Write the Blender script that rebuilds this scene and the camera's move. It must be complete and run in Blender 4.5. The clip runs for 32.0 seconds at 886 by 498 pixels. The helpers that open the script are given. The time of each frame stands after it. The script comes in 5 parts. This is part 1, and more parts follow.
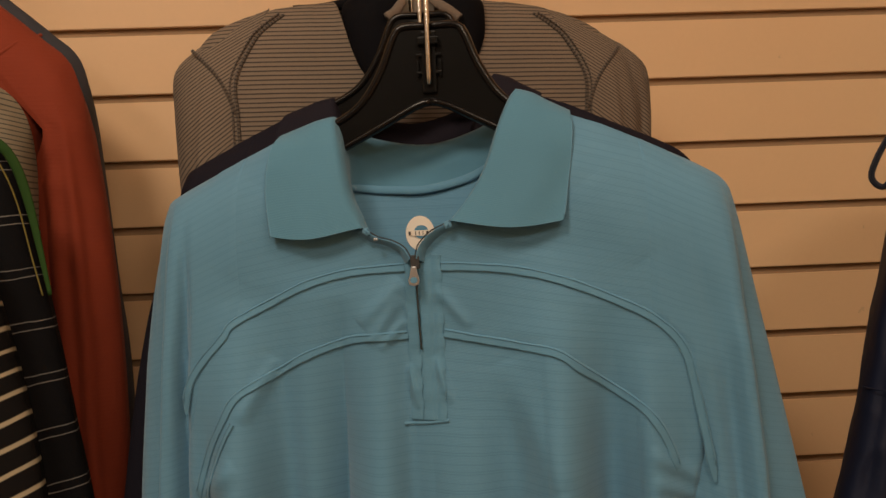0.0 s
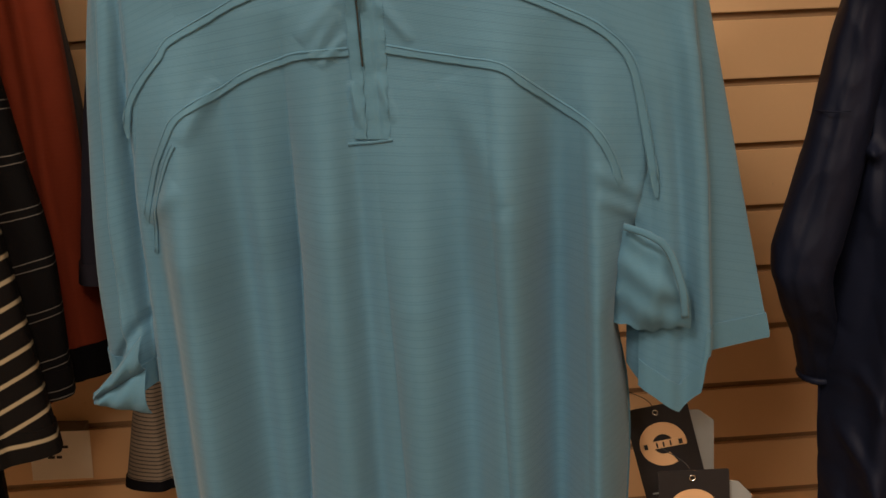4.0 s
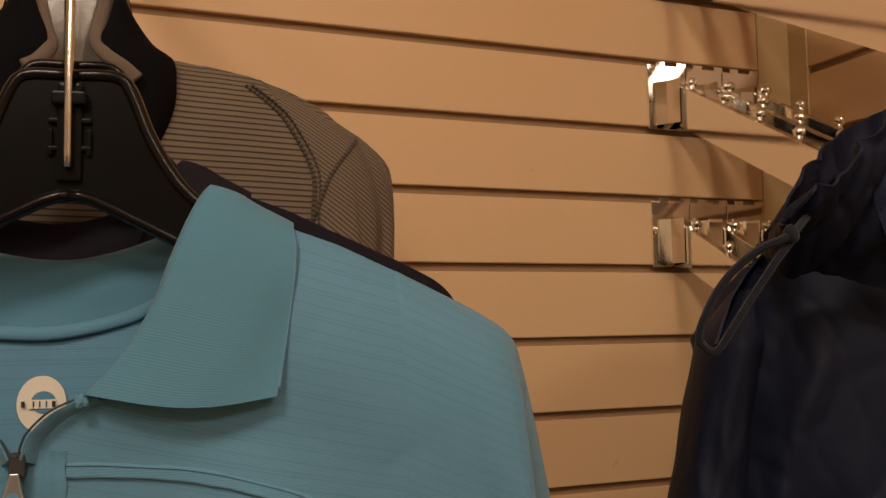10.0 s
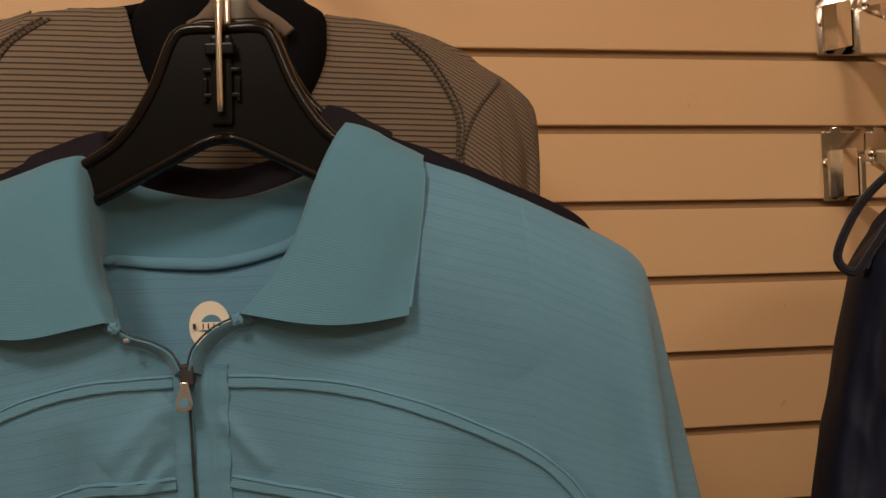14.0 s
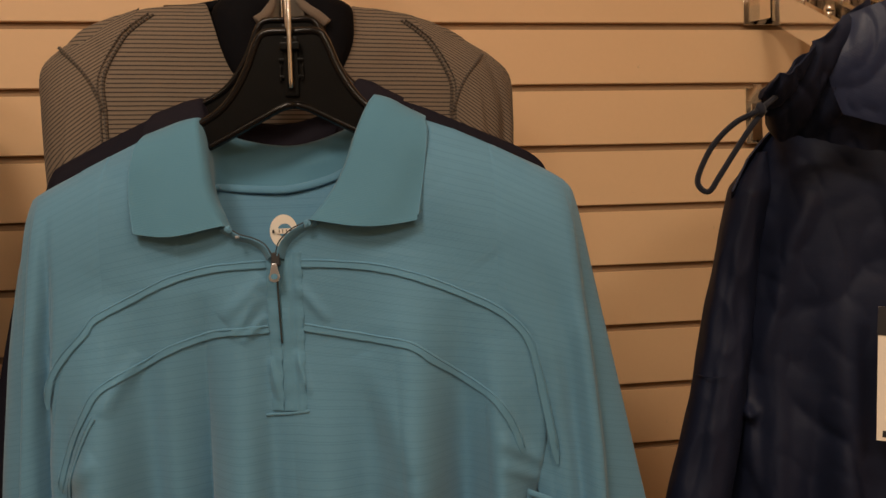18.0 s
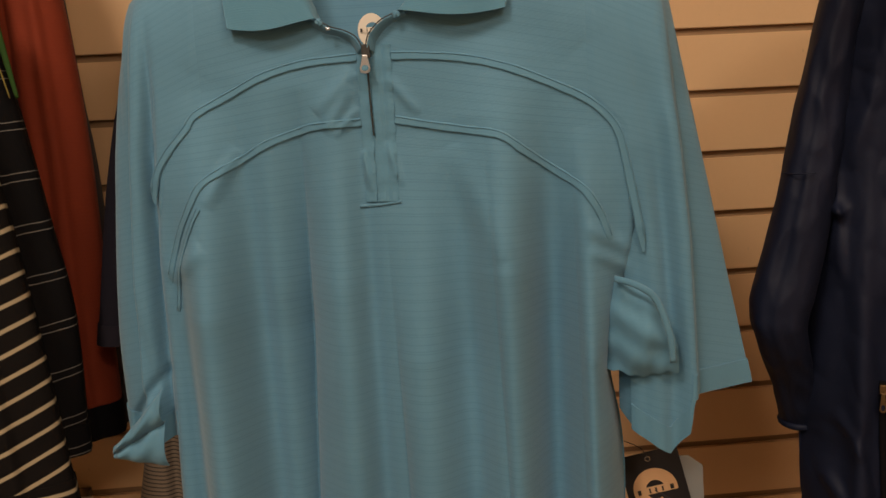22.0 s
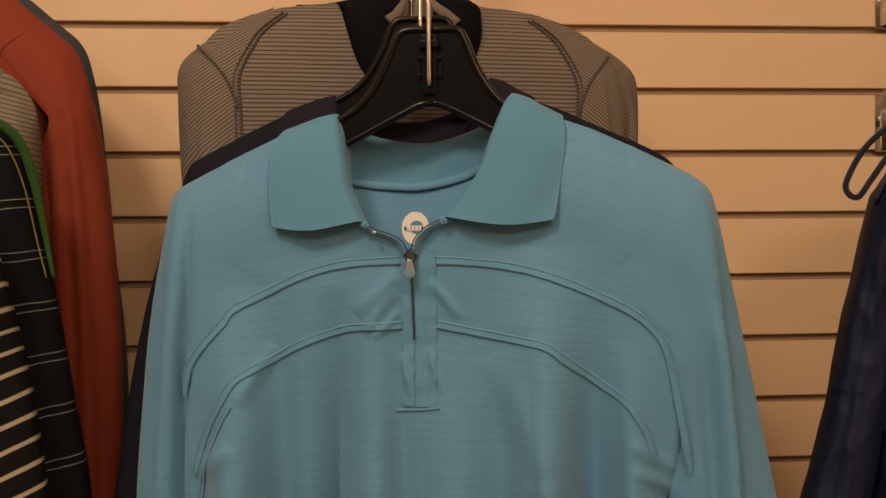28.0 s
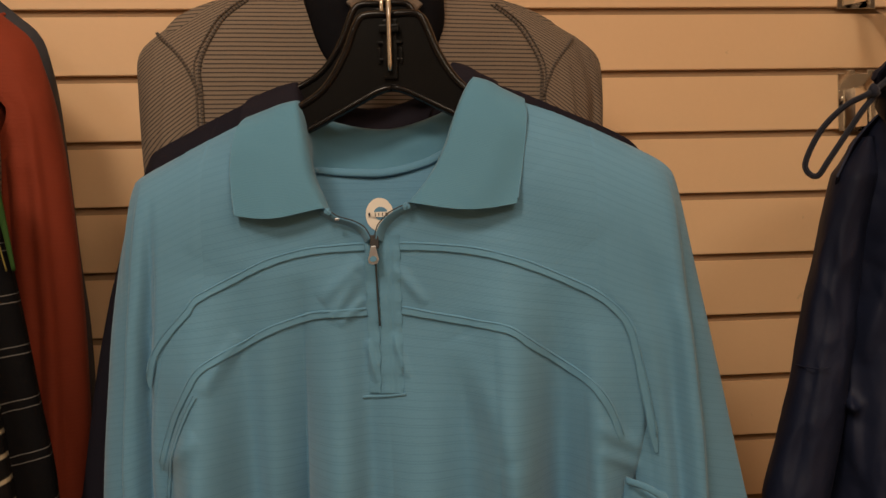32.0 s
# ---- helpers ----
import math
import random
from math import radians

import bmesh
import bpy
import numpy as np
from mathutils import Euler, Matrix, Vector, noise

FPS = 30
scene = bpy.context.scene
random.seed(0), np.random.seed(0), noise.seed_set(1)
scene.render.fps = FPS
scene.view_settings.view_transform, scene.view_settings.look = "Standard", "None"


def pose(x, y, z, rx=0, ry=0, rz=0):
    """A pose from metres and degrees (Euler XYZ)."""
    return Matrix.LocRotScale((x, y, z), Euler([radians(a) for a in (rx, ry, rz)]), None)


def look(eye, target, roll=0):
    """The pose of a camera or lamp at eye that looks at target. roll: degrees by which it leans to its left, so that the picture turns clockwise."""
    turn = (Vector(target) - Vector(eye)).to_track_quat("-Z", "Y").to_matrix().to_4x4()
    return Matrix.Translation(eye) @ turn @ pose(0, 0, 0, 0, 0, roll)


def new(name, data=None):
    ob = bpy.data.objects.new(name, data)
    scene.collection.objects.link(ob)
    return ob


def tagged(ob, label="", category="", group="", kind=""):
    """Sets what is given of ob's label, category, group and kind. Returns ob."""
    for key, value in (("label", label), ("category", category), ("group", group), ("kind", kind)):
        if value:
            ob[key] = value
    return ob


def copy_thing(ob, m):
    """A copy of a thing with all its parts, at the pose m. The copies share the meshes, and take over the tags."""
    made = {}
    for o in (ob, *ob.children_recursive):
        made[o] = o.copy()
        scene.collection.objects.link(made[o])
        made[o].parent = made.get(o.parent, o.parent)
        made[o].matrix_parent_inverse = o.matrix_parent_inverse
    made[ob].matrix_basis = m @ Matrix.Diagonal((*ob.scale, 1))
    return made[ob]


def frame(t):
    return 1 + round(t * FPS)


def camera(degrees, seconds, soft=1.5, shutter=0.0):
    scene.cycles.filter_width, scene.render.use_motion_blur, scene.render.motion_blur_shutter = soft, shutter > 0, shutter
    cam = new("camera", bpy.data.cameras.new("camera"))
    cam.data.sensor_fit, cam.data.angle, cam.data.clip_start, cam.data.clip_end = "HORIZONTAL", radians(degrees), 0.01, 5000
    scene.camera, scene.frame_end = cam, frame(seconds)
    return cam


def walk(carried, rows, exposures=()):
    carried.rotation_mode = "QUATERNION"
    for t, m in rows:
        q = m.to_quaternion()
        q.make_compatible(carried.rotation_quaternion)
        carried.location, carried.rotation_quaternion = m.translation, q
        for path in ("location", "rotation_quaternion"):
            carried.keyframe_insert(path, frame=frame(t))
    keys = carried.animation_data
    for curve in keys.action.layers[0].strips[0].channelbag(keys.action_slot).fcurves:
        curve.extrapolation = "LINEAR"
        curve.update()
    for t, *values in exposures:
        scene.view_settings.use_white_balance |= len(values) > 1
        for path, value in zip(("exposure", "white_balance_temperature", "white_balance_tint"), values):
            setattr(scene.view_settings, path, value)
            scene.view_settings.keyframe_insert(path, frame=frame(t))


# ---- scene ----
cam = camera(52.0, 32.0)
PATH = [
    (0, (-0.0234, 0.0268, 1.4361), (0.0770, 2.0238, 1.3925), -2.29),
    (0.5, (-0.0219, 0.0343, 1.4252), (0.0862, 2.0278, 1.3055), -2.46),
    (1, (-0.0246, 0.0331, 1.4215), (0.1012, 2.0217, 1.2493), -2.46),
    (1.5, (-0.0161, 0.0336, 1.4214), (0.0938, 2.0216, 1.2330), -2.59),
    (2, (-0.0146, 0.0363, 1.4082), (0.1017, 2.0205, 1.1863), -2.54),
    (2.5, (-0.0046, 0.0363, 1.3991), (0.1001, 2.0117, 1.1043), -2.61),
    (3, (-0.0001, 0.0326, 1.3849), (0.1076, 2.0007, 1.0460), -2.56),
    (3.5, (0.0004, 0.0308, 1.3795), (0.1074, 1.9846, 0.9655), -2.62),
    (5.5, (0.0517, 0.0140, 1.3650), (0.1112, 1.9383, 0.8230), -2.11),
    (6, (0.0289, 0.0082, 1.3844), (0.1870, 1.9817, 1.1016), -1.75),
    (6.5, (0.0167, 0.0198, 1.4125), (0.1844, 2.0094, 1.2969), -0.93),
    (7, (0.0409, 0.0339, 1.4295), (0.1436, 2.0312, 1.4158), -0.76),
    (7.5, (0.0781, 0.0637, 1.4507), (0.1323, 2.0620, 1.5133), -0.86),
    (8, (0.0899, 0.1169, 1.4532), (0.1533, 2.1127, 1.5665), -0.18),
    (8.5, (0.0376, 0.1765, 1.4776), (0.3731, 2.1428, 1.6236), -0.32),
    (9, (-0.0092, 0.2122, 1.4785), (0.5694, 2.1146, 1.6934), -2.61),
    (9.5, (-0.0058, 0.2472, 1.4719), (0.7665, 2.0814, 1.6703), -1.59),
    (10, (0.0167, 0.2532, 1.4715), (0.7347, 2.1134, 1.6267), -0.73),
    (10.5, (0.0417, 0.2381, 1.4805), (0.6732, 2.1332, 1.5800), -0.47),
    (11, (0.0306, 0.2519, 1.4827), (0.6452, 2.1531, 1.5704), -1.17),
    (11.5, (0.0332, 0.2504, 1.4775), (0.6238, 2.1591, 1.5669), -1.75),
    (12, (0.0475, 0.2324, 1.4683), (0.5692, 2.1602, 1.5750), -2.00),
    (12.5, (0.0438, 0.2350, 1.4646), (0.5556, 2.1665, 1.5499), -2.06),
    (13, (0.0471, 0.2349, 1.4649), (0.5185, 2.1774, 1.5297), -2.72),
    (13.5, (0.0426, 0.2386, 1.4575), (0.4907, 2.1869, 1.5148), -2.86),
    (14, (0.0385, 0.2281, 1.4555), (0.3685, 2.1996, 1.5218), -1.60),
    (14.5, (0.0163, 0.1962, 1.4540), (0.2272, 2.1824, 1.5561), -2.02),
    (15, (-0.0208, 0.1501, 1.4517), (0.2086, 2.1331, 1.5743), -3.00),
    (15.5, (-0.0355, 0.1154, 1.4411), (0.2399, 2.0961, 1.4046), -2.75),
    (17.5, (-0.0215, 0.0167, 1.4338), (0.2625, 1.9956, 1.3761), -1.66),
    (18, (0.0042, -0.0097, 1.4364), (0.3228, 1.9639, 1.3785), -1.90),
    (18.5, (0.0105, -0.0244, 1.4353), (0.2978, 1.9537, 1.3663), -2.08),
    (19, (-0.0086, -0.0298, 1.4237), (0.2324, 1.9549, 1.3713), -1.94),
    (19.5, (-0.0128, -0.0297, 1.4274), (0.1837, 1.9592, 1.3503), -2.31),
    (20, (-0.0192, -0.0290, 1.4254), (0.1598, 1.9615, 1.3500), -2.59),
    (20.5, (-0.0241, -0.0233, 1.4183), (0.1355, 1.9691, 1.3480), -2.58),
    (21, (-0.0262, -0.0149, 1.4036), (0.0880, 1.9776, 1.2725), -2.41),
    (21.5, (-0.0220, -0.0206, 1.3819), (0.0890, 1.9630, 1.1520), -2.41),
    (22, (-0.0159, -0.0270, 1.3653), (0.1398, 1.9445, 1.0671), -2.90),
    (22.5, (-0.0187, -0.0317, 1.3447), (0.1378, 1.9274, 0.9739), -2.88),
    (23, (-0.0205, -0.0309, 1.3426), (0.1431, 1.9138, 0.9051), -2.58),
    (23.5, (-0.0184, -0.0250, 1.3538), (0.1654, 1.9314, 0.9814), -1.71),
    (24, (-0.0155, -0.0171, 1.3830), (0.1640, 1.9547, 1.1002), -1.23),
    (24.5, (-0.0199, -0.0186, 1.4028), (0.1525, 1.9652, 1.2163), -1.07),
    (25, (-0.0305, -0.0210, 1.4129), (0.1507, 1.9684, 1.3159), -0.81),
    (25.5, (-0.0279, -0.0229, 1.4178), (0.1321, 1.9704, 1.3823), -0.46),
    (27.5, (-0.0318, -0.0134, 1.4343), (0.1017, 1.9820, 1.4058), -0.51),
    (28, (-0.0366, -0.0019, 1.4312), (0.1090, 1.9924, 1.3922), -0.51),
    (28.5, (-0.0410, 0.0039, 1.4353), (0.1393, 1.9952, 1.3880), -0.27),
    (29, (-0.0325, -0.0045, 1.4416), (0.2029, 1.9815, 1.4156), -0.37),
    (29.5, (-0.0282, -0.0106, 1.4401), (0.2108, 1.9748, 1.4083), -0.66),
    (30, (-0.0220, -0.0096, 1.4354), (0.1929, 1.9787, 1.4071), -0.54),
    (30.5, (-0.0234, -0.0071, 1.4336), (0.1805, 1.9821, 1.3935), -0.83),
    (31, (-0.0257, -0.0045, 1.4338), (0.1741, 1.9845, 1.3730), -0.97),
    (31.5, (-0.0277, -0.0005, 1.4304), (0.1745, 1.9882, 1.3647), -1.17),
    (32, (-0.0270, -0.0013, 1.4301), (0.1692, 1.9878, 1.3607), -1.51),
]
EXPOSURES = [(0, 0.09), (3, 0.12), (4.5, 0.3), (6, 0.68), (7, 0.45), (8, 0.3), (9.5, 0.0), (13, -0.02), (14, -0.05), (15, 0.04), (18, 0.05), (20, 0.08), (23, 0.34), (25, 0.45), (28, 0.3), (32, 0.16)]
walk(cam, [(t, look(eye, target, roll)) for t, eye, target, roll in PATH], EXPOSURES)

# ---- world, lights ----
world = bpy.data.worlds.new("world")
scene.world = world
world.use_nodes = True
world.node_tree.nodes["Background"].inputs[0].default_value = (0.9, 0.72, 0.5, 1)
world.node_tree.nodes["Background"].inputs[1].default_value = 0.02

CEILING = 2.75


def ceiling_lamp(x, y, watts, size, colour=(1.0, 0.805, 0.618)):
    data = bpy.data.lights.new("ceiling_lamp", "AREA")
    data.shape, data.size, data.energy, data.color = "DISK", size, watts, colour
    ob = new("ceiling_lamp", data)
    ob.matrix_world = pose(x, y, CEILING - 0.06)
    return ob


# second and fourth are added fill, for the right side and the open neck
LAMPS = [(-0.65, -0.42, 21, 0.45), (0.45, -0.35, 7, 0.5), (-1.2, -1.7, 19, 0.5), (0.40, -1.8, 22, 0.5)]
for lamp in LAMPS:
    ceiling_lamp(*lamp)

# ---- materials ----


def nodes_of(name):
    m = bpy.data.materials.new(name)
    m.use_nodes = True
    return m, m.node_tree.nodes, m.node_tree.links, m.node_tree.nodes["Principled BSDF"]


def maths(nt, op, a, b=None):
    n = nt.nodes.new("ShaderNodeMath")
    n.operation = op
    for i, v in enumerate((a, b)):
        if v is None:
            continue
        if isinstance(v, (int, float)):
            n.inputs[i].default_value = v
        else:
            nt.links.new(v, n.inputs[i])
    return n.outputs[0]


def mixed(nt, fac, a, b):
    n = nt.nodes.new("ShaderNodeMix")
    n.data_type = "RGBA"
    for i, v in ((0, fac), (6, a), (7, b)):
        if isinstance(v, (int, float)):
            n.inputs[i].default_value = v
        elif isinstance(v, tuple):
            n.inputs[i].default_value = (*v[:3], 1)
        else:
            nt.links.new(v, n.inputs[i])
    return n.outputs[2]


def noise_of(nt, coord, scale, detail=3.0, rough=0.55):
    n = nt.nodes.new("ShaderNodeTexNoise")
    n.inputs["Scale"].default_value, n.inputs["Detail"].default_value, n.inputs["Roughness"].default_value = scale, detail, rough
    nt.links.new(coord, n.inputs["Vector"])
    return n.outputs[0]


def lines(nt, v, period, marks):
    """A mask of thin lines across v: marks are (place, half width) in parts of the period."""
    f = maths(nt, "FRACT", maths(nt, "DIVIDE", v, period))
    out = None
    for place, half in marks:
        d = maths(nt, "ABSOLUTE", maths(nt, "SUBTRACT", f, place))
        m = nt.nodes.new("ShaderNodeMapRange")
        m.interpolation_type = "SMOOTHSTEP"
        nt.links.new(d, m.inputs[0])
        m.inputs[1].default_value, m.inputs[2].default_value = half * 0.55, half * 1.25
        m.inputs[3].default_value, m.inputs[4].default_value = 1.0, 0.0
        out = m.outputs[0] if out is None else maths(nt, "MAXIMUM", out, m.outputs[0])
    return out


def fabric(name, colour, rough=0.82, stripes=(), weave=900.0, weave_depth=0.15, sheen=0.15, relief=None, vary=0.12, spec=0.25, crumple_depth=0.25, crumple_scale=26.0, broken=False):
    """Cloth. stripes: (axis, period, marks, colour); axis u runs across, v along the cloth, in metres. relief: (axis, period, marks, depth)."""
    m, nodes, links, bsdf = nodes_of(name)
    nt = m.node_tree
    uv = nodes.new("ShaderNodeUVMap")
    sep = nodes.new("ShaderNodeSeparateXYZ")
    links.new(uv.outputs[0], sep.inputs[0])
    axis = {"u": sep.outputs[0], "v": sep.outputs[1]}
    big = noise_of(nt, uv.outputs[0], 9.0, 4.0)
    fine = noise_of(nt, uv.outputs[0], 420.0, 2.0)
    dark = tuple(c * (1 - vary * 1.6) for c in colour)
    lite = tuple(min(1.0, c * (1 + vary)) for c in colour)
    col = mixed(nt, big, dark, lite)
    col = mixed(nt, maths(nt, "MULTIPLY", fine, 0.35), col, tuple(c * 0.72 for c in colour))
    for ax, period, marks, other in stripes:
        wob = maths(nt, "MULTIPLY", maths(nt, "SUBTRACT", noise_of(nt, uv.outputs[0], 40.0, 2.0), 0.5), period * 0.09)
        mask = lines(nt, maths(nt, "ADD", axis[ax], wob), period, marks)
        if broken:
            stretch = nodes.new("ShaderNodeMapping")
            stretch.inputs["Scale"].default_value = (1.0, 9.0, 1.0)
            links.new(uv.outputs[0], stretch.inputs["Vector"])
            gaps = maths(nt, "MULTIPLY", maths(nt, "MAXIMUM", maths(nt, "SUBTRACT", noise_of(nt, stretch.outputs[0], 9.0, 2.0), 0.1), 0.0), 2.4)
            dots = maths(nt, "ADD", maths(nt, "MULTIPLY", maths(nt, "SINE", maths(nt, "MULTIPLY", axis["u"], 6.283 / 0.0013)), 0.3), 0.75)
            mask = maths(nt, "MULTIPLY", maths(nt, "MULTIPLY", mask, dots), maths(nt, "MINIMUM", gaps, 1.0))
        col = mixed(nt, mask, col, other)
    links.new(col, bsdf.inputs["Base Color"])
    bsdf.inputs["Roughness"].default_value = rough
    bsdf.inputs["Specular IOR Level"].default_value = spec
    bsdf.inputs["Sheen Weight"].default_value = sheen
    bsdf.inputs["Sheen Roughness"].default_value = 0.5
    knit = maths(nt, "SINE", maths(nt, "MULTIPLY", axis["v"], weave * 6.283))
    knit = maths(nt, "ADD", maths(nt, "MULTIPLY", knit, 0.3), fine)
    bump = nodes.new("ShaderNodeBump")
    bump.inputs["Strength"].default_value, bump.inputs["Distance"].default_value = weave_depth, 0.0008
    links.new(knit, bump.inputs["Height"])
    last = bump
    crumple = nodes.new("ShaderNodeBump")
    crumple.inputs["Strength"].default_value, crumple.inputs["Distance"].default_value = crumple_depth, 0.004
    links.new(noise_of(nt, uv.outputs[0], crumple_scale, 3.0), crumple.inputs["Height"])
    links.new(last.outputs[0], crumple.inputs["Normal"])
    last = crumple
    if relief:
        ax, period, marks, depth = relief[:4]
        b2 = nodes.new("ShaderNodeBump")
        b2.inputs["Strength"].default_value, b2.inputs["Distance"].default_value = depth, 0.0012
        wob = maths(nt, "MULTIPLY", maths(nt, "SUBTRACT", noise_of(nt, uv.outputs[0], 40.0, 2.0), 0.5), period * 0.09)
        high = lines(nt, maths(nt, "ADD", axis[ax], wob), period, marks)
        if len(relief) > 4:
            dots = maths(nt, "ADD", maths(nt, "MULTIPLY", maths(nt, "SINE", maths(nt, "MULTIPLY", axis["u"], 6.283 / relief[4])), 0.5), 0.5)
            high = maths(nt, "MULTIPLY", high, dots)
        links.new(high, b2.inputs["Height"])
        links.new(last.outputs[0], b2.inputs["Normal"])
        last = b2
    links.new(last.outputs[0], bsdf.inputs["Normal"])
    return m


def plain(name, colour, rough=0.5, metal=0.0, vary=0.08, scale=30.0, bump=0.05, spec=0.5):
    m, nodes, links, bsdf = nodes_of(name)
    nt = m.node_tree
    tc = nodes.new("ShaderNodeTexCoord")
    big = noise_of(nt, tc.outputs["Object"], scale, 4.0)
    links.new(mixed(nt, big, tuple(c * (1 - vary) for c in colour), tuple(min(1, c * (1 + vary)) for c in colour)), bsdf.inputs["Base Color"])
    bsdf.inputs["Metallic"].default_value = metal
    bsdf.inputs["Specular IOR Level"].default_value = spec
    r = nodes.new("ShaderNodeMapRange")
    links.new(noise_of(nt, tc.outputs["Object"], scale * 3, 3.0), r.inputs[0])
    r.inputs[3].default_value, r.inputs[4].default_value = max(0.02, rough * 0.8), min(1.0, rough * 1.2)
    links.new(r.outputs[0], bsdf.inputs["Roughness"])
    b = nodes.new("ShaderNodeBump")
    b.inputs["Strength"].default_value, b.inputs["Distance"].default_value = bump, 0.002
    links.new(noise_of(nt, tc.outputs["Object"], scale * 12, 3.0), b.inputs["Height"])
    links.new(b.outputs[0], bsdf.inputs["Normal"])
    return m


def slat_paint():
    """Cream laminate, each slat a little different, with faint scuffs."""
    m, nodes, links, bsdf = nodes_of("slat_laminate")
    nt = m.node_tree
    geo = nodes.new("ShaderNodeNewGeometry")
    info = nodes.new("ShaderNodeObjectInfo")
    big = noise_of(nt, geo.outputs["Position"], 3.0, 4.0)
    fine = noise_of(nt, geo.outputs["Position"], 180.0, 3.0)
    col = mixed(nt, big, (0.71, 0.470, 0.266), (0.76, 0.510, 0.290))
    col = mixed(nt, maths(nt, "MULTIPLY", info.outputs["Random"], 0.25), col, (0.67, 0.43, 0.24))
    scuff = maths(nt, "MULTIPLY", maths(nt, "GREATER_THAN", noise_of(nt, geo.outputs["Position"], 46.0, 5.0), 0.735), 0.35)
    col = mixed(nt, scuff, col, (0.42, 0.29, 0.17))
    col = mixed(nt, maths(nt, "MULTIPLY", fine, 0.12), col, (0.5, 0.35, 0.2))
    links.new(col, bsdf.inputs["Base Color"])
    bsdf.inputs["Roughness"].default_value = 0.48
    b = nodes.new("ShaderNodeBump")
    b.inputs["Strength"].default_value, b.inputs["Distance"].default_value = 0.06, 0.001
    links.new(fine, b.inputs["Height"])
    links.new(b.outputs[0], bsdf.inputs["Normal"])
    return m


AQUA = (0.098, 0.248, 0.384)
RIB = [(0.16, 0.036), (0.54, 0.034), (0.68, 0.034)]
M_SLAT = slat_paint()
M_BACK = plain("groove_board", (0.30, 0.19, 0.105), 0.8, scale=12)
M_POST = plain("painted_corner", (0.58, 0.42, 0.22), 0.5, scale=5)
M_PAINT = plain("wall_paint", (0.62, 0.52, 0.38), 0.7, scale=3)
# a dim room put into the colour, so that the chrome reflects dark
M_FAR = plain("darkened_unseen_wall", (0.24, 0.19, 0.14), 0.7, scale=3)
M_CEIL = plain("ceiling_paint", (0.78, 0.74, 0.66), 0.85, scale=4)
M_FLOOR = plain("carpet", (0.16, 0.13, 0.10), 0.95, vary=0.3, scale=14, bump=0.4)
M_CHROME = plain("chrome", (0.86, 0.84, 0.8), 0.07, 1.0, vary=0.03, bump=0.01)
M_STEEL = plain("hook_steel", (0.62, 0.6, 0.56), 0.22, 1.0, bump=0.02)
M_HANGER = plain("black_plastic", (0.005, 0.005, 0.005), 0.24, vary=0.15, scale=25, bump=0.004, spec=0.12)
M_HANGER_RIM = plain("black_plastic_rim", (0.006, 0.005, 0.005), 0.22, vary=0.15, scale=25, bump=0.004, spec=0.25)
M_CLEAR = plain("clear_plastic", (0.17, 0.145, 0.12), 0.12, vary=0.05)
M_AQUA = fabric("aqua_jersey", AQUA, stripes=[("v", 0.0138, RIB, (0.074, 0.198, 0.310))], relief=("v", 0.0138, RIB, -0.85, 0.0013), broken=True, crumple_depth=0.12, sheen=0.2, spec=0.32, rough=0.7)
KNIT = [(0.5, 0.30)]
M_AQUA_RIB = fabric("aqua_collar_rib", (0.088, 0.230, 0.340), stripes=[("v", 0.00125, [(0.5, 0.22)], (0.070, 0.196, 0.298))], relief=("v", 0.00125, KNIT, -0.30), weave_depth=0.12, crumple_depth=0.08)
M_AQUA_TRIM = fabric("aqua_trim", (0.100, 0.248, 0.376), weave=900.0)
M_CHAR = fabric("charcoal_jersey", (0.013, 0.012, 0.019), sheen=0.0, spec=0.08)
M_CHAR_RIB = fabric("charcoal_collar_rib", (0.016, 0.014, 0.021), weave=900.0, weave_depth=0.2, sheen=0.0, spec=0.08)
TAUPE = (0.188, 0.146, 0.110)
PIN = (0.034, 0.027, 0.024)
M_HOOD = fabric("taupe_pinstripe", TAUPE, stripes=[("v", 0.0041, [(0.5, 0.15)], PIN)], relief=("v", 0.0041, [(0.5, 0.2)], 0.2), sheen=0.05)
M_HOOD_TRIM = fabric("taupe_trim", (0.17, 0.13, 0.10), weave=900.0, weave_depth=0.5)
M_HOOD_SEAM = fabric("taupe_seam", (0.12, 0.092, 0.070), stripes=[("u", 0.0034, [(0.5, 0.26)], (0.035, 0.027, 0.022))], relief=("u", 0.0034, [(0.5, 0.3)], -0.6), weave_depth=0.6)
M_BLACK = fabric("black_fleece", (0.005, 0.005, 0.007), sheen=0.0, spec=0.08)
M_RED = fabric("rust_jersey", (0.215, 0.034, 0.013), stripes=[("v", 0.004, [(0.5, 0.12)], (0.195, 0.030, 0.012))], relief=("v", 0.004, [(0.5, 0.2)], 0.1), sheen=0.02)
M_SLATE = fabric("slate_jersey", (0.045, 0.048, 0.06), sheen=0.0)
M_YELLOW = fabric("yellow_piping", (0.17, 0.14, 0.035), sheen=0.0)
M_KHAKI = fabric("khaki_pinstripe", (0.20, 0.165, 0.115), stripes=[("v", 0.0052, [(0.5, 0.13)], (0.05, 0.045, 0.035))], sheen=0.02)
M_PLAID = fabric("black_check", (0.005, 0.005, 0.006), stripes=[("v", 0.044, [(0.40, 0.011), (0.56, 0.011)], (0.15, 0.145, 0.14))], sheen=0.0, spec=0.1)
M_GREEN = fabric("green_trim", (0.020, 0.060, 0.009), sheen=0.0)
M_STRIPE = fabric("black_cream_stripe", (0.007, 0.006, 0.006), stripes=[("v", 0.0190, [(0.5, 0.105)], (0.33, 0.28, 0.19))], sheen=0.0, spec=0.1)
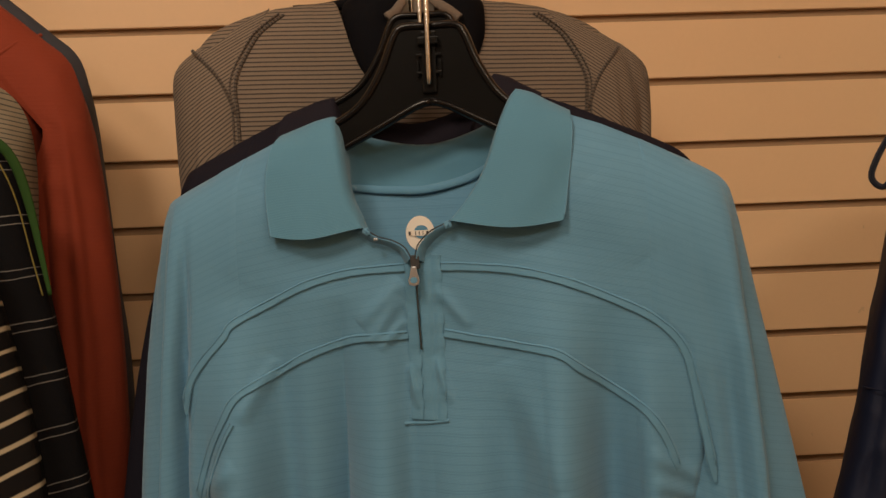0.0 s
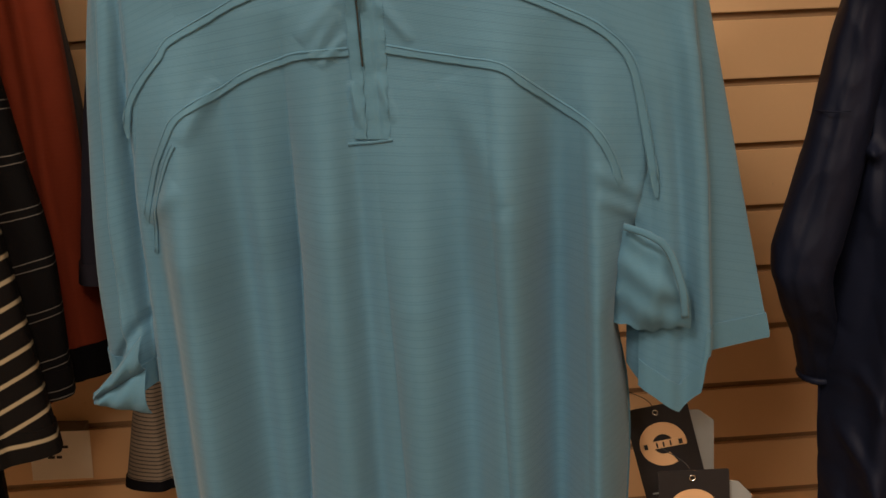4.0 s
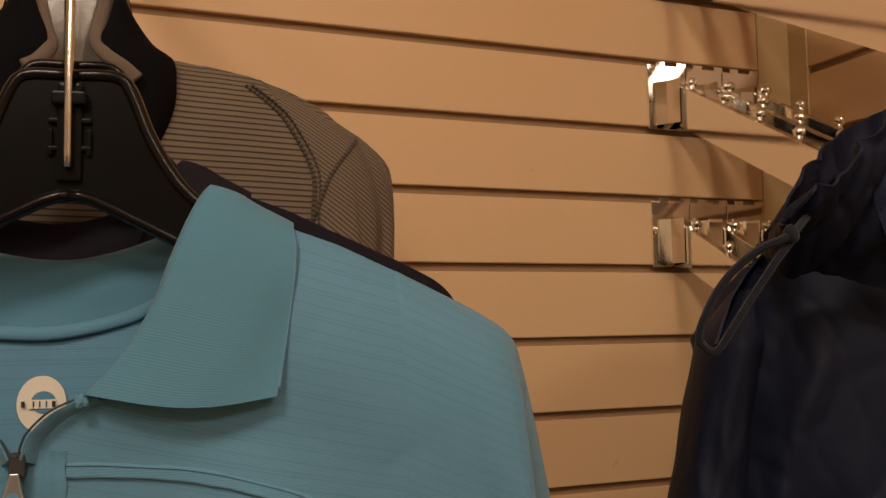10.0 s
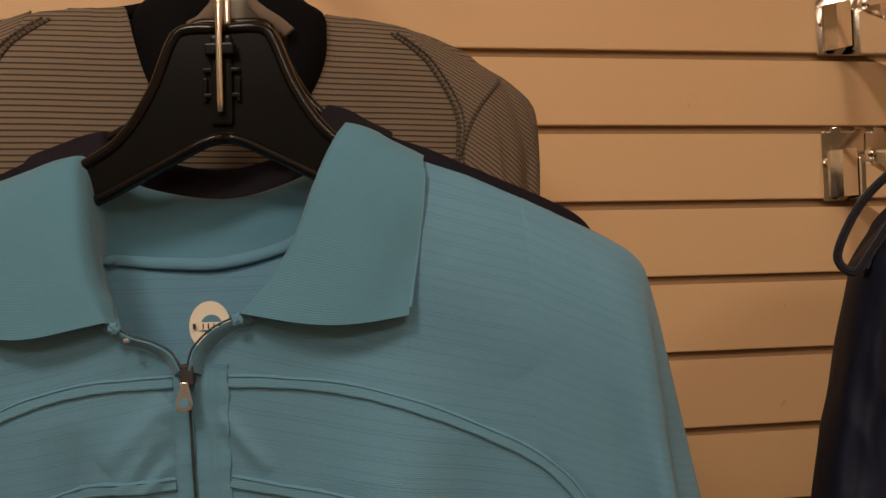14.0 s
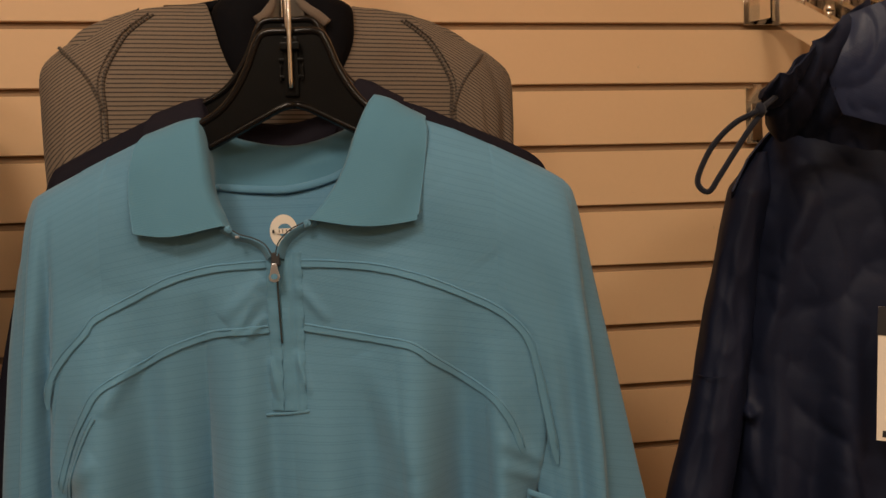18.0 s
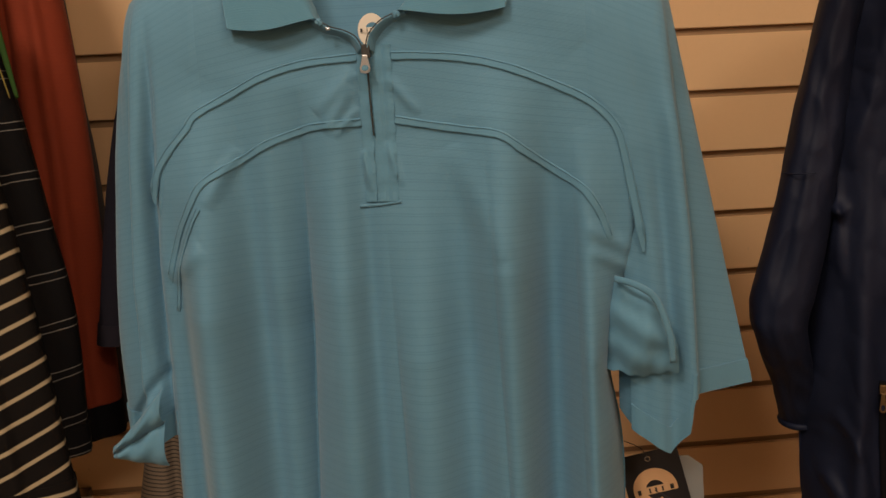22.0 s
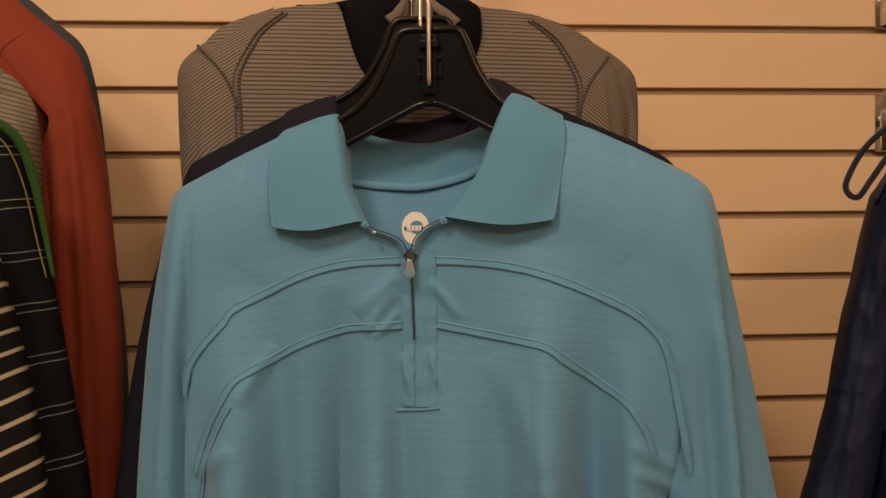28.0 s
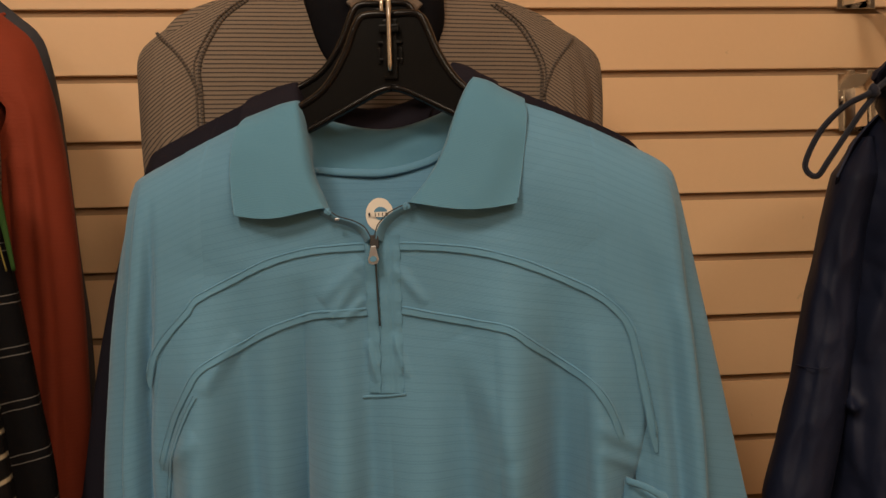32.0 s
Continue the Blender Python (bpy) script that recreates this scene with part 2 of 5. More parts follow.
M_NAVY = fabric("navy_nylon", (0.009, 0.0125, 0.030), rough=0.58, sheen=0.0, weave=900.0, weave_depth=0.08, spec=0.16, crumple_depth=0.45, crumple_scale=22.0)
M_NAVY_FLAP = fabric("navy_satin", (0.012, 0.020, 0.058), rough=0.45, sheen=0.0, spec=0.4, crumple_depth=0.4)
M_NAVY_LINING = fabric("navy_lining", (0.011, 0.016, 0.040), rough=0.6, sheen=0.0)
M_CORD = fabric("navy_cord", (0.006, 0.008, 0.018), weave=700.0, weave_depth=0.8)
M_WHITE = plain("label_white", (0.75, 0.68, 0.58), 0.6)
M_PEACH = plain("tag_peach", (0.72, 0.46, 0.26), 0.55)
M_TAG = plain("tag_black", (0.018, 0.018, 0.022), 0.45)
M_GREYCARD = plain("tag_grey", (0.28, 0.31, 0.33), 0.6)
M_CARD = plain("price_card", (0.85, 0.78, 0.68), 0.6)
M_INK = plain("ink", (0.02, 0.02, 0.022), 0.6)
M_RED_INK = plain("red_print", (0.5, 0.03, 0.02), 0.5)
M_ZIP = plain("zip_metal", (0.60, 0.62, 0.66), 0.32, 1.0)
M_BRASS = plain("aged_brass", (0.26, 0.18, 0.10), 0.35, 1.0)
M_ZIP_DARK = plain("zip_teeth", (0.02, 0.03, 0.035), 0.5)

# ---- mesh helpers ----


def link_mesh(name, verts, faces, material, parent=None, label="", uvs=None, smooth=True):
    me = bpy.data.meshes.new(name)
    me.from_pydata([tuple(v) for v in verts], [], faces)
    if uvs is not None:
        layer = me.uv_layers.new(name="UVMap")
        idx = np.empty(len(me.loops), dtype=np.int32)
        me.loops.foreach_get("vertex_index", idx)
        layer.data.foreach_set("uv", np.asarray(uvs, dtype=np.float32)[idx].ravel())
    if smooth:
        me.polygons.foreach_set("use_smooth", [True] * len(me.polygons))
    me.materials.append(material)
    me.update()
    ob = new(name, me)
    ob.parent = parent
    if label:
        ob["label"] = label
    return ob


def part(name, bm, material, parent, label="", smooth=False):
    me = bpy.data.meshes.new(name)
    bm.to_mesh(me)
    bm.free()
    if smooth:
        me.polygons.foreach_set("use_smooth", [True] * len(me.polygons))
    me.materials.append(material)
    ob = new(name, me)
    ob.parent = parent
    if label:
        ob["label"] = label
    return ob


def thing(name, m, label, category, group="", kind=""):
    ob = new(name)
    ob.empty_display_size = 0.05
    ob.matrix_world = m
    return tagged(ob, label, category, group, kind)


def spline(points, n):
    """n places along a smooth curve through the points (any dimension)."""
    p = np.asarray(points, float)
    if len(p) == 2:
        return p[0] + np.linspace(0, 1, n)[:, None] * (p[1] - p[0])
    q = np.vstack([2 * p[0] - p[1], p, 2 * p[-1] - p[-2]])
    d = np.r_[0, np.cumsum(np.linalg.norm(np.diff(p, axis=0), axis=1))]
    s = np.linspace(0, d[-1], n)
    k = np.clip(np.searchsorted(d, s, side="right") - 1, 0, len(p) - 2)
    t = ((s - d[k]) / (d[k + 1] - d[k]))[:, None]
    a, b, c, e = q[k], q[k + 1], q[k + 2], q[k + 3]
    return 0.5 * (2 * b + (c - a) * t + (2 * a - 5 * b + 4 * c - e) * t**2 + (3 * b - a - 3 * c + e) * t**3)


def curve_of(points):
    """A function of z (or s) through pairs, smooth and never overshooting much."""
    xs, ys = zip(*sorted(points))
    return lambda z: np.interp(z, xs, ys)


def smooth_of(points, n=200):
    p = spline(sorted(points), n)
    order = np.argsort(p[:, 0])
    return lambda z: np.interp(z, p[order, 0], p[order, 1])


def cloth(name, grid, material, parent, label="", thick=0.0016, wrap=False, uv=None):
    """A sheet of cloth with real thickness from a grid of places (rows along, columns across)."""
    g = np.asarray(grid, float)
    nv, nu = g.shape[:2]
    ring = np.concatenate([g[:, -1:], g, g[:, :1]], 1) if wrap else g
    du = (ring[:, 2:] - ring[:, :-2]) if wrap else np.gradient(g, axis=1)
    dv = np.gradient(g, axis=0)
    n = np.cross(du, dv)
    n /= np.maximum(np.linalg.norm(n, axis=2, keepdims=True), 1e-9)
    verts = np.concatenate([g.reshape(-1, 3), (g + n * thick).reshape(-1, 3)])
    if uv is None:
        u = np.cumsum(np.linalg.norm(np.diff(g, axis=1, prepend=g[:, :1]), axis=2), axis=1)
        v = np.cumsum(np.linalg.norm(np.diff(g, axis=0, prepend=g[:1]), axis=2), axis=0)
        uv = np.stack([u, v], -1)
    uvs = np.concatenate([uv.reshape(-1, 2)] * 2)
    faces, off = [], nv * nu
    last = nu if wrap else nu - 1
    for i in range(nv - 1):
        for j in range(last):
            k = (j + 1) % nu
            a, b, c, d = i * nu + j, i * nu + k, (i + 1) * nu + k, (i + 1) * nu + j
            faces.append((a, d, c, b))
            faces.append((off + a, off + b, off + c, off + d))
    # the cut edges have points of their own, so that they stay crisp
    borders = [[i * nu + j % nu for j in range(last + 1)] for i in (0, nv - 1)]
    if not wrap:
        borders += [[i * nu + j for i in range(nv)] for j in (0, nu - 1)]
    more, at = [], 2 * off
    for k, row in enumerate(borders):
        m = len(row)
        more += row + [off + a for a in row]
        for i in range(m - 1):
            a, b = at + i, at + i + 1
            faces.append((a, b, b + m, a + m) if k in (0, 3) else (b, a, a + m, b + m))
        at += 2 * m
    verts, uvs = np.concatenate([verts, verts[more]]), np.concatenate([uvs, uvs[more]])
    return link_mesh(name, verts, faces, material, parent, label, uvs)


def tube(name, points, radius, material, parent, label="", sides=10, n=None, flat=1.0, up=(0, -1, 0), taper=None):
    """A rod, cord or flat seam along a smooth curve. flat: height over width of the section; up: which way its flat side looks."""
    p = spline(points, n or max(8, 6 * len(points)))
    t = np.gradient(p, axis=0)
    t /= np.linalg.norm(t, axis=1, keepdims=True)
    ups = np.broadcast_to(np.asarray(up, float), p.shape)
    side = np.cross(t, ups)
    side /= np.maximum(np.linalg.norm(side, axis=1, keepdims=True), 1e-6)
    high = np.cross(side, t)
    ang = np.linspace(0, 2 * math.pi, sides, endpoint=False)
    r = radius * (np.ones(len(p)) if taper is None else np.interp(np.linspace(0, 1, len(p)), *zip(*taper)))
    ring = p[:, None] + r[:, None, None] * (np.cos(ang)[None, :, None] * side[:, None] + flat * np.sin(ang)[None, :, None] * high[:, None])
    verts = ring.reshape(-1, 3)
    faces = []
    for i in range(len(p) - 1):
        for j in range(sides):
            k = (j + 1) % sides
            faces.append((i * sides + j, i * sides + k, (i + 1) * sides + k, (i + 1) * sides + j))
    faces.append(tuple(range(sides))[::-1])
    faces.append(tuple((len(p) - 1) * sides + j for j in range(sides)))
    run = np.r_[0, np.cumsum(np.linalg.norm(np.diff(p, axis=0), axis=1))]
    uvs = np.stack(np.broadcast_arrays(run[:, None], (ang * radius)[None]), -1).reshape(-1, 2)
    return link_mesh(name, verts, faces, material, parent, label, uvs)


def box(name, lo, hi, material, parent=None, label="", bevel=0.0):
    bm = bmesh.new()
    bmesh.ops.create_cube(bm, size=1)
    size, mid = np.subtract(hi, lo), (np.add(hi, lo)) / 2
    for v in bm.verts:
        v.co = Vector([v.co[i] * size[i] + mid[i] for i in range(3)])
    if bevel:
        bmesh.ops.bevel(bm, geom=bm.edges[:], offset=bevel, segments=2, affect="EDGES", profile=0.7)
    return part(name, bm, material, parent, label)


def slab(name, outline, depth, material, parent, label="", bevel=0.0, y=0.0):
    """A flat plate with an outline in x and z, its front at y, depth deep."""
    bm = bmesh.new()
    vs = [bm.verts.new((x, y, z)) for x, z in outline]
    face = bm.faces.new(vs)
    if face.normal.y > 0:
        face.normal_flip()
    got = bmesh.ops.extrude_face_region(bm, geom=[face])
    bmesh.ops.translate(bm, vec=(0, depth, 0), verts=[v for v in got["geom"] if isinstance(v, bmesh.types.BMVert)])
    bmesh.ops.recalc_face_normals(bm, faces=bm.faces[:])
    if bevel:
        edges = [e for e in bm.edges if abs(e.verts[0].co.y - e.verts[1].co.y) < 1e-6]
        bmesh.ops.bevel(bm, geom=edges, offset=bevel, segments=2, affect="EDGES", profile=0.6)
    return part(name, bm, material, parent, label)


def disc(cx, cz, rx, rz, n=28, a0=0.0, a1=360.0):
    return [(cx + rx * math.cos(radians(a)), cz + rz * math.sin(radians(a))) for a in np.linspace(a0, a1, n, endpoint=a1 - a0 < 359)]


# ---- structure ----
PITCH, WALL, GROOVE, X_END, X_RIGHT = 0.0762, 1.09, 1.600, 0.735, 0.782
tagged(box("floor", (-2.5, -3.1, -0.1), (1.0, 1.3, 0.0), M_FLOOR), "dark brown carpeted shop floor", "floor", kind="structure")
tagged(box("ceiling", (-2.5, -3.1, CEILING), (1.0, 1.3, CEILING + 0.1), M_CEIL), "plain white painted shop ceiling", "ceiling", kind="structure")
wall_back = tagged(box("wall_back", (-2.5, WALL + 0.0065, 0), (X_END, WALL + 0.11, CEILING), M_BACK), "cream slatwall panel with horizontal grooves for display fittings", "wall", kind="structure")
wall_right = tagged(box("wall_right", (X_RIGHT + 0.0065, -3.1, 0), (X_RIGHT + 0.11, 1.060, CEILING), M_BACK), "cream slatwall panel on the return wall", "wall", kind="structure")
tagged(box("wall_left", (-2.6, -3.1, 0), (-2.5, 1.2, CEILING), M_PAINT), "plain cream painted shop wall", "wall", kind="structure")
# out of view; its dark colour is there for the chrome to mirror
tagged(box("wall_front", (-2.5, -3.2, 0), (1.0, -3.1, CEILING), M_FAR), "unseen plain wall facing the display, darkened for the chrome's reflections", "wall", kind="structure")
tagged(box("trim_corner", (X_END, WALL - 0.002, 0), (X_RIGHT + 0.1, WALL + 0.1, CEILING), M_POST), "plain cream corner strip between the two slatwalls", "trim", kind="structure")
tagged(box("trim_return", (X_RIGHT - 0.002, 1.060, 0), (X_RIGHT + 0.1, WALL - 0.002, CEILING), M_POST), "plain cream edge strip of the return wall", "trim", kind="structure")


# assumed housing above each lamp, the added fill lamps too; none is in view
def fitting(x, y):
    ob = thing("ceiling_light", pose(x, y, CEILING), "assumed round white ceiling downlight, out of view", "ceiling light", "ceiling downlights")
    bm = bmesh.new()
    bmesh.ops.create_cone(bm, cap_ends=True, segments=32, radius1=0.29, radius2=0.26, depth=0.05)
    bmesh.ops.translate(bm, vec=(0, 0, -0.025), verts=bm.verts[:])
    part("housing", bm, M_CEIL, ob, smooth=False)
    return ob


for x, y, *_ in LAMPS:
    fitting(x, y)

# ---- garments ----


class Torso:
    """The body of a hanging shirt: a front and a back of cloth, hung over the shoulders. Places are in the garment's own frame: x across, y to the back, z up."""

    def __init__(self, left, right, front_top, back_top, hem, thick=0.075, folds=(), lean=0.0, round_=0.028, square=6, tucks=(), ridges=(), line=None, drape=0.0):
        self.line, self.drape = line, drape
        self.ridges = ridges
        self.tucks = tucks
        self.xl, self.xr = smooth_of(left), smooth_of(right)
        self.ft, self.bt = curve_of(front_top), curve_of(back_top)
        self.hem, self.thick, self.folds, self.lean, self.round_, self.square = hem, thick, folds, lean, round_, square

    def depth(self, x, z, back=False, edged=True):
        xl, xr = self.xl(z), self.xr(z)
        s = np.clip((2 * x - xl - xr) / (xr - xl), -1, 1)
        top = self.bt(s)
        if self.line is not None:
            top = np.where(np.abs(s) > 0.45, self.line(x), top)
        drop = np.maximum(top - z, 0)
        edge = self.thick * 0.5 * np.abs(s) ** self.square * (1.0 if edged else 0.0)
        crest = self.round_ * np.exp(-drop / 0.022) * np.clip((np.abs(s) - 0.22) / 0.14, 0, 1)
        if back:
            y = self.thick - edge - crest
            if self.line is not None:
                y = y - 0.011 * np.exp(-((x / 0.055) ** 2)) * np.exp(-drop / 0.05)
        else:
            y = edge + crest
            for x0, z0, x1, z1, width, amp in self.ridges:
                k = np.clip(((x - x0) * (x1 - x0) + (z - z0) * (z1 - z0)) / ((x1 - x0) ** 2 + (z1 - z0) ** 2), 0, 1)
                d2 = (x - x0 - k * (x1 - x0)) ** 2 + (z - z0 - k * (z1 - z0)) ** 2
                y = y - 1.3 * amp * np.maximum(np.sin(math.pi * k), 0.0) ** 0.6 * np.exp(-d2 / width**2)
            for x0, slope, width, amp, z0 in self.tucks:
                grow = np.clip((z0 - z) / 0.13, 0, 1.5)
                d = (x - x0 - slope * (1.35 - z)) / width
                y = y + amp * grow * np.where(d < 0, np.exp(-np.abs(d)), np.exp(-np.abs(d) * 3.5))
            for x0, width, amp, z0 in self.folds:
                grow = np.clip((z0 - z) / 0.12, 0, 1.5)
                y = y - 1.25 * amp * grow * np.exp(-(((x - x0) / width) ** 2))
        return y + self.lean * (1.5 - z)

    def sheet(self, back=False, nu=200, nv=120):
        s = np.linspace(-1, 1, nu)[None].repeat(nv, 0)
        t = (np.linspace(0, 1, nv) ** 1.25)[:, None].repeat(nu, 1)
        top = (self.bt if back else self.ft)(s)
        z = top + (self.hem - top) * t
        xl, xr = self.xl(z), self.xr(z)
        x = (xl + xr) / 2 + s * (xr - xl) / 2
        y = self.depth(x, z, back)
        g = np.stack([x, y, z], -1)
        uv = np.stack([x, self.course(x, z)], -1)
        return g, uv

    def course(self, x, z):
        """How far down the knit a place lies: the rows follow the shoulders and level out below."""
        return 2.0 - z - self.drape * np.abs(x) * np.clip((z - 1.25) / 0.25, 0, 1)

    def on(self, points, off=0.001, n=40):
        p = spline(points, n)
        return np.column_stack([p[:, 0], self.depth(p[:, 0], p[:, 1]) - off, p[:, 1]])

    def build(self, parent, material, label="", inside=None, nu=200, nv=120):
        g, uv = self.sheet(nu=nu, nv=nv)
        cloth("front", g, material, parent, label, uv=uv)
        g, uv = self.sheet(True)
        cloth("back", g[:, ::-1], inside or material, parent, uv=uv[:, ::-1])


def sleeve(parent, name, centre, half, deep, material, label="", creases=(), n=70, sides=44, v0=0.0, wobble=0.0, seed=0, tilt=0.0, slant=0.0, crumple=0.0):
    """A hanging sleeve: oval sections down a centre line. half and deep are (part of the way, metres) pairs; creases are (angle, width, depth)."""
    c = spline(centre, n)
    t = np.linspace(0, 1, n)
    a, b = curve_of(half)(t), curve_of(deep)(t)
    ang = np.linspace(0, 2 * math.pi, sides, endpoint=False)
    run = np.r_[0, np.cumsum(np.linalg.norm(np.diff(c, axis=0), axis=1))]
    rng = np.random.RandomState(seed)
    ph = rng.rand(6) * 6.28
    r = np.ones((n, sides))
    for angle, width, depth_ in creases:
        d = np.angle(np.exp(1j * (ang - radians(angle))))
        r -= depth_ * np.clip(t * 3, 0, 1)[:, None] * np.exp(-((d / width) ** 2))[None]
    r += wobble * (np.sin(3 * ang[None] + ph[0] + 5 * t[:, None]) + 0.7 * np.sin(5 * ang[None] + ph[1] - 9 * t[:, None]) + 0.5 * np.sin(2 * ang[None] + 26 * t[:, None] + ph[2]))
    if crumple:
        for i in range(n):
            for k in range(sides):
                p = Vector((1.1 * math.cos(ang[k]) + 3 * t[i], 1.1 * math.sin(ang[k]) + seed, 11.0 * t[i] + 1.4 * ang[k] * (1 - ang[k] / 6.283)))
                r[i, k] += crumple * (0.6 - abs(noise.noise(p)) * 2.2) * min(1.0, t[i] * 5)
    x = c[:, :1] + a[:, None] * r * np.cos(ang)[None]
    y = c[:, 1:2] + b[:, None] * r * np.sin(ang)[None]
    z = c[:, 2:] + tilt * a[:, None] * np.cos(ang)[None] * np.ones((n, sides))
    g = np.stack([x, y, z], -1)
    uv = np.stack(np.broadcast_arrays((ang * 0.05)[None], (v0 + run)[:, None]), -1)
    uv = np.array(uv)
    uv[..., 1] += slant * (x - c[:, :1])
    return cloth(name, g, material, parent, label, wrap=True, uv=uv)


def hanger(m, label, hook_top, wide=0.19, drop=0.125, scale=1.0, group="garment hangers"):
    """A black moulded shirt hanger with a broad arched head. Its origin is the arch's underside."""
    ob = thing("coat_hanger", m, label, "coat hanger", group)
    k = scale
    upper = [(0.0, 0.056), (0.019, 0.056), (0.026, 0.050), (0.036, 0.026), (0.050, 0.004), (0.068, -0.010), (0.110, -0.030), (wide, -drop * 0.62)]
    lower = [(wide, -drop * 0.72), (0.110, -0.048), (0.066, -0.030), (0.034, -0.014), (0.010, -0.002), (0.0, 0.0)]
    right = [(x * k, z * k) for x, z in upper + lower]
    outline = right + [(-x, z) for x, z in right[::-1] if x > 1e-6]
    slab("body", outline, 0.005, M_HANGER, ob, y=-0.0025)
    for side in (1, -1):
        tube("upper_rim", [(side * x * k, 0, z * k) for x, z in upper], 0.0034, M_HANGER_RIM, ob, sides=10, flat=1.5)
        tube("lower_rim", [(side * x * k, 0, z * k) for x, z in lower], 0.0030, M_HANGER_RIM, ob, sides=10, flat=1.7)
    box("boss", (-0.0055, -0.0055, 0.006), (0.0055, 0.004, 0.052), M_HANGER, ob, "moulded socket for the hook", 0.0015)
    box("clip", (-0.0075, -0.0095, 0.041), (0.0075, -0.002, 0.047), M_HANGER, ob, bevel=0.001)
    for z in (0.020, 0.033):
        box("socket_rib", (-0.0095, -0.0052, z), (0.0095, -0.0022, z + 0.0022), M_HANGER, ob, bevel=0.0006)
    for x in (-0.0095, 0.0075):
        box("socket_wall", (x, -0.0050, 0.018), (x + 0.0020, -0.0022, 0.030), M_HANGER, ob, bevel=0.0006)
    h = hook_top
    stem = [(0, -0.008, 0.012), (0, -0.0085, 0.05), (0, -0.006, 0.104), (0.002, -0.004, 0.112), (0.010, -0.002, 0.120), (0.016, 0, 0.130), (0.017, 0, h - 0.030), (0.012, 0, h - 0.005), (0.0, 0, h), (-0.012, 0, h - 0.006), (-0.017, 0, h - 0.024)]
    tube("hook", stem, 0.0019, M_STEEL, ob, "bent steel wire hook", sides=10, n=60, up=(0, 1, 0.01))
    return ob


# ---- aqua quarter-zip polo shirt ----
POLO = pose(0.0, 0.675, 0.0, 0, 0, -10.2)
FOLDS = [(-0.148, 0.024, 0.018, 1.39), (-0.118, 0.014, -0.006, 1.40), (-0.094, 0.018, 0.007, 1.41), (-0.042, 0.020, 0.008, 1.41), (-0.022, 0.010, -0.005, 1.40), (0.024, 0.030, 0.011, 1.35), (0.056, 0.022, -0.009, 1.36),
         (0.085, 0.026, 0.017, 1.42), (0.122, 0.016, -0.013, 1.38), (0.150, 0.013, 0.012, 1.35), (0.176, 0.008, -0.006, 1.31), (-0.178, 0.009, -0.005, 1.31)]
# place, slant, width, depth, top
TUCKS = [(-0.0698, -0.045, 0.036, 0.024, 1.39), (-0.006, 0.02, 0.024, 0.006, 1.30), (0.075, 0.03, 0.030, 0.008, 1.36), (0.140, 0.02, 0.018, 0.006, 1.35)]
RIDGES = [(-0.022, 1.400, -0.054, 1.368, 0.006, 0.003), (-0.024, 1.388, -0.048, 1.354, 0.005, 0.0025), (-0.021, 1.372, -0.040, 1.350, 0.003, 0.002), (0.002, 1.395, 0.026, 1.365, 0.004, 0.002), (0.000, 1.345, 0.010, 1.310, 0.003, 0.002),
          (-0.020, 1.340, -0.014, 1.306, 0.003, 0.002), (-0.120, 1.470, -0.150, 1.405, 0.016, 0.0015), (0.110, 1.465, 0.150, 1.410, 0.018, 0.0015), (0.150, 1.275, 0.185, 1.250, 0.006, 0.0026), (0.152, 1.255, 0.184, 1.236, 0.005, 0.0026),
          (-0.150, 1.270, -0.185, 1.240, 0.008, 0.004), (-0.12, 1.345, -0.145, 1.30, 0.006, 0.003), (0.05, 1.34, 0.085, 1.25, 0.012, 0.003)]


SHOULDER = curve_of([(-0.30, 1.40), (-0.2204, 1.4238), (-0.2116, 1.4595), (-0.1999, 1.4703), (-0.1528, 1.4924), (-0.10, 1.5165), (-0.066, 1.530), (0.0, 1.535), (0.06, 1.532), (0.128, 1.508), (0.1699, 1.4876), (0.1963, 1.4743), (0.2125, 1.4633), (0.2194, 1.4477), (0.30, 1.40)])


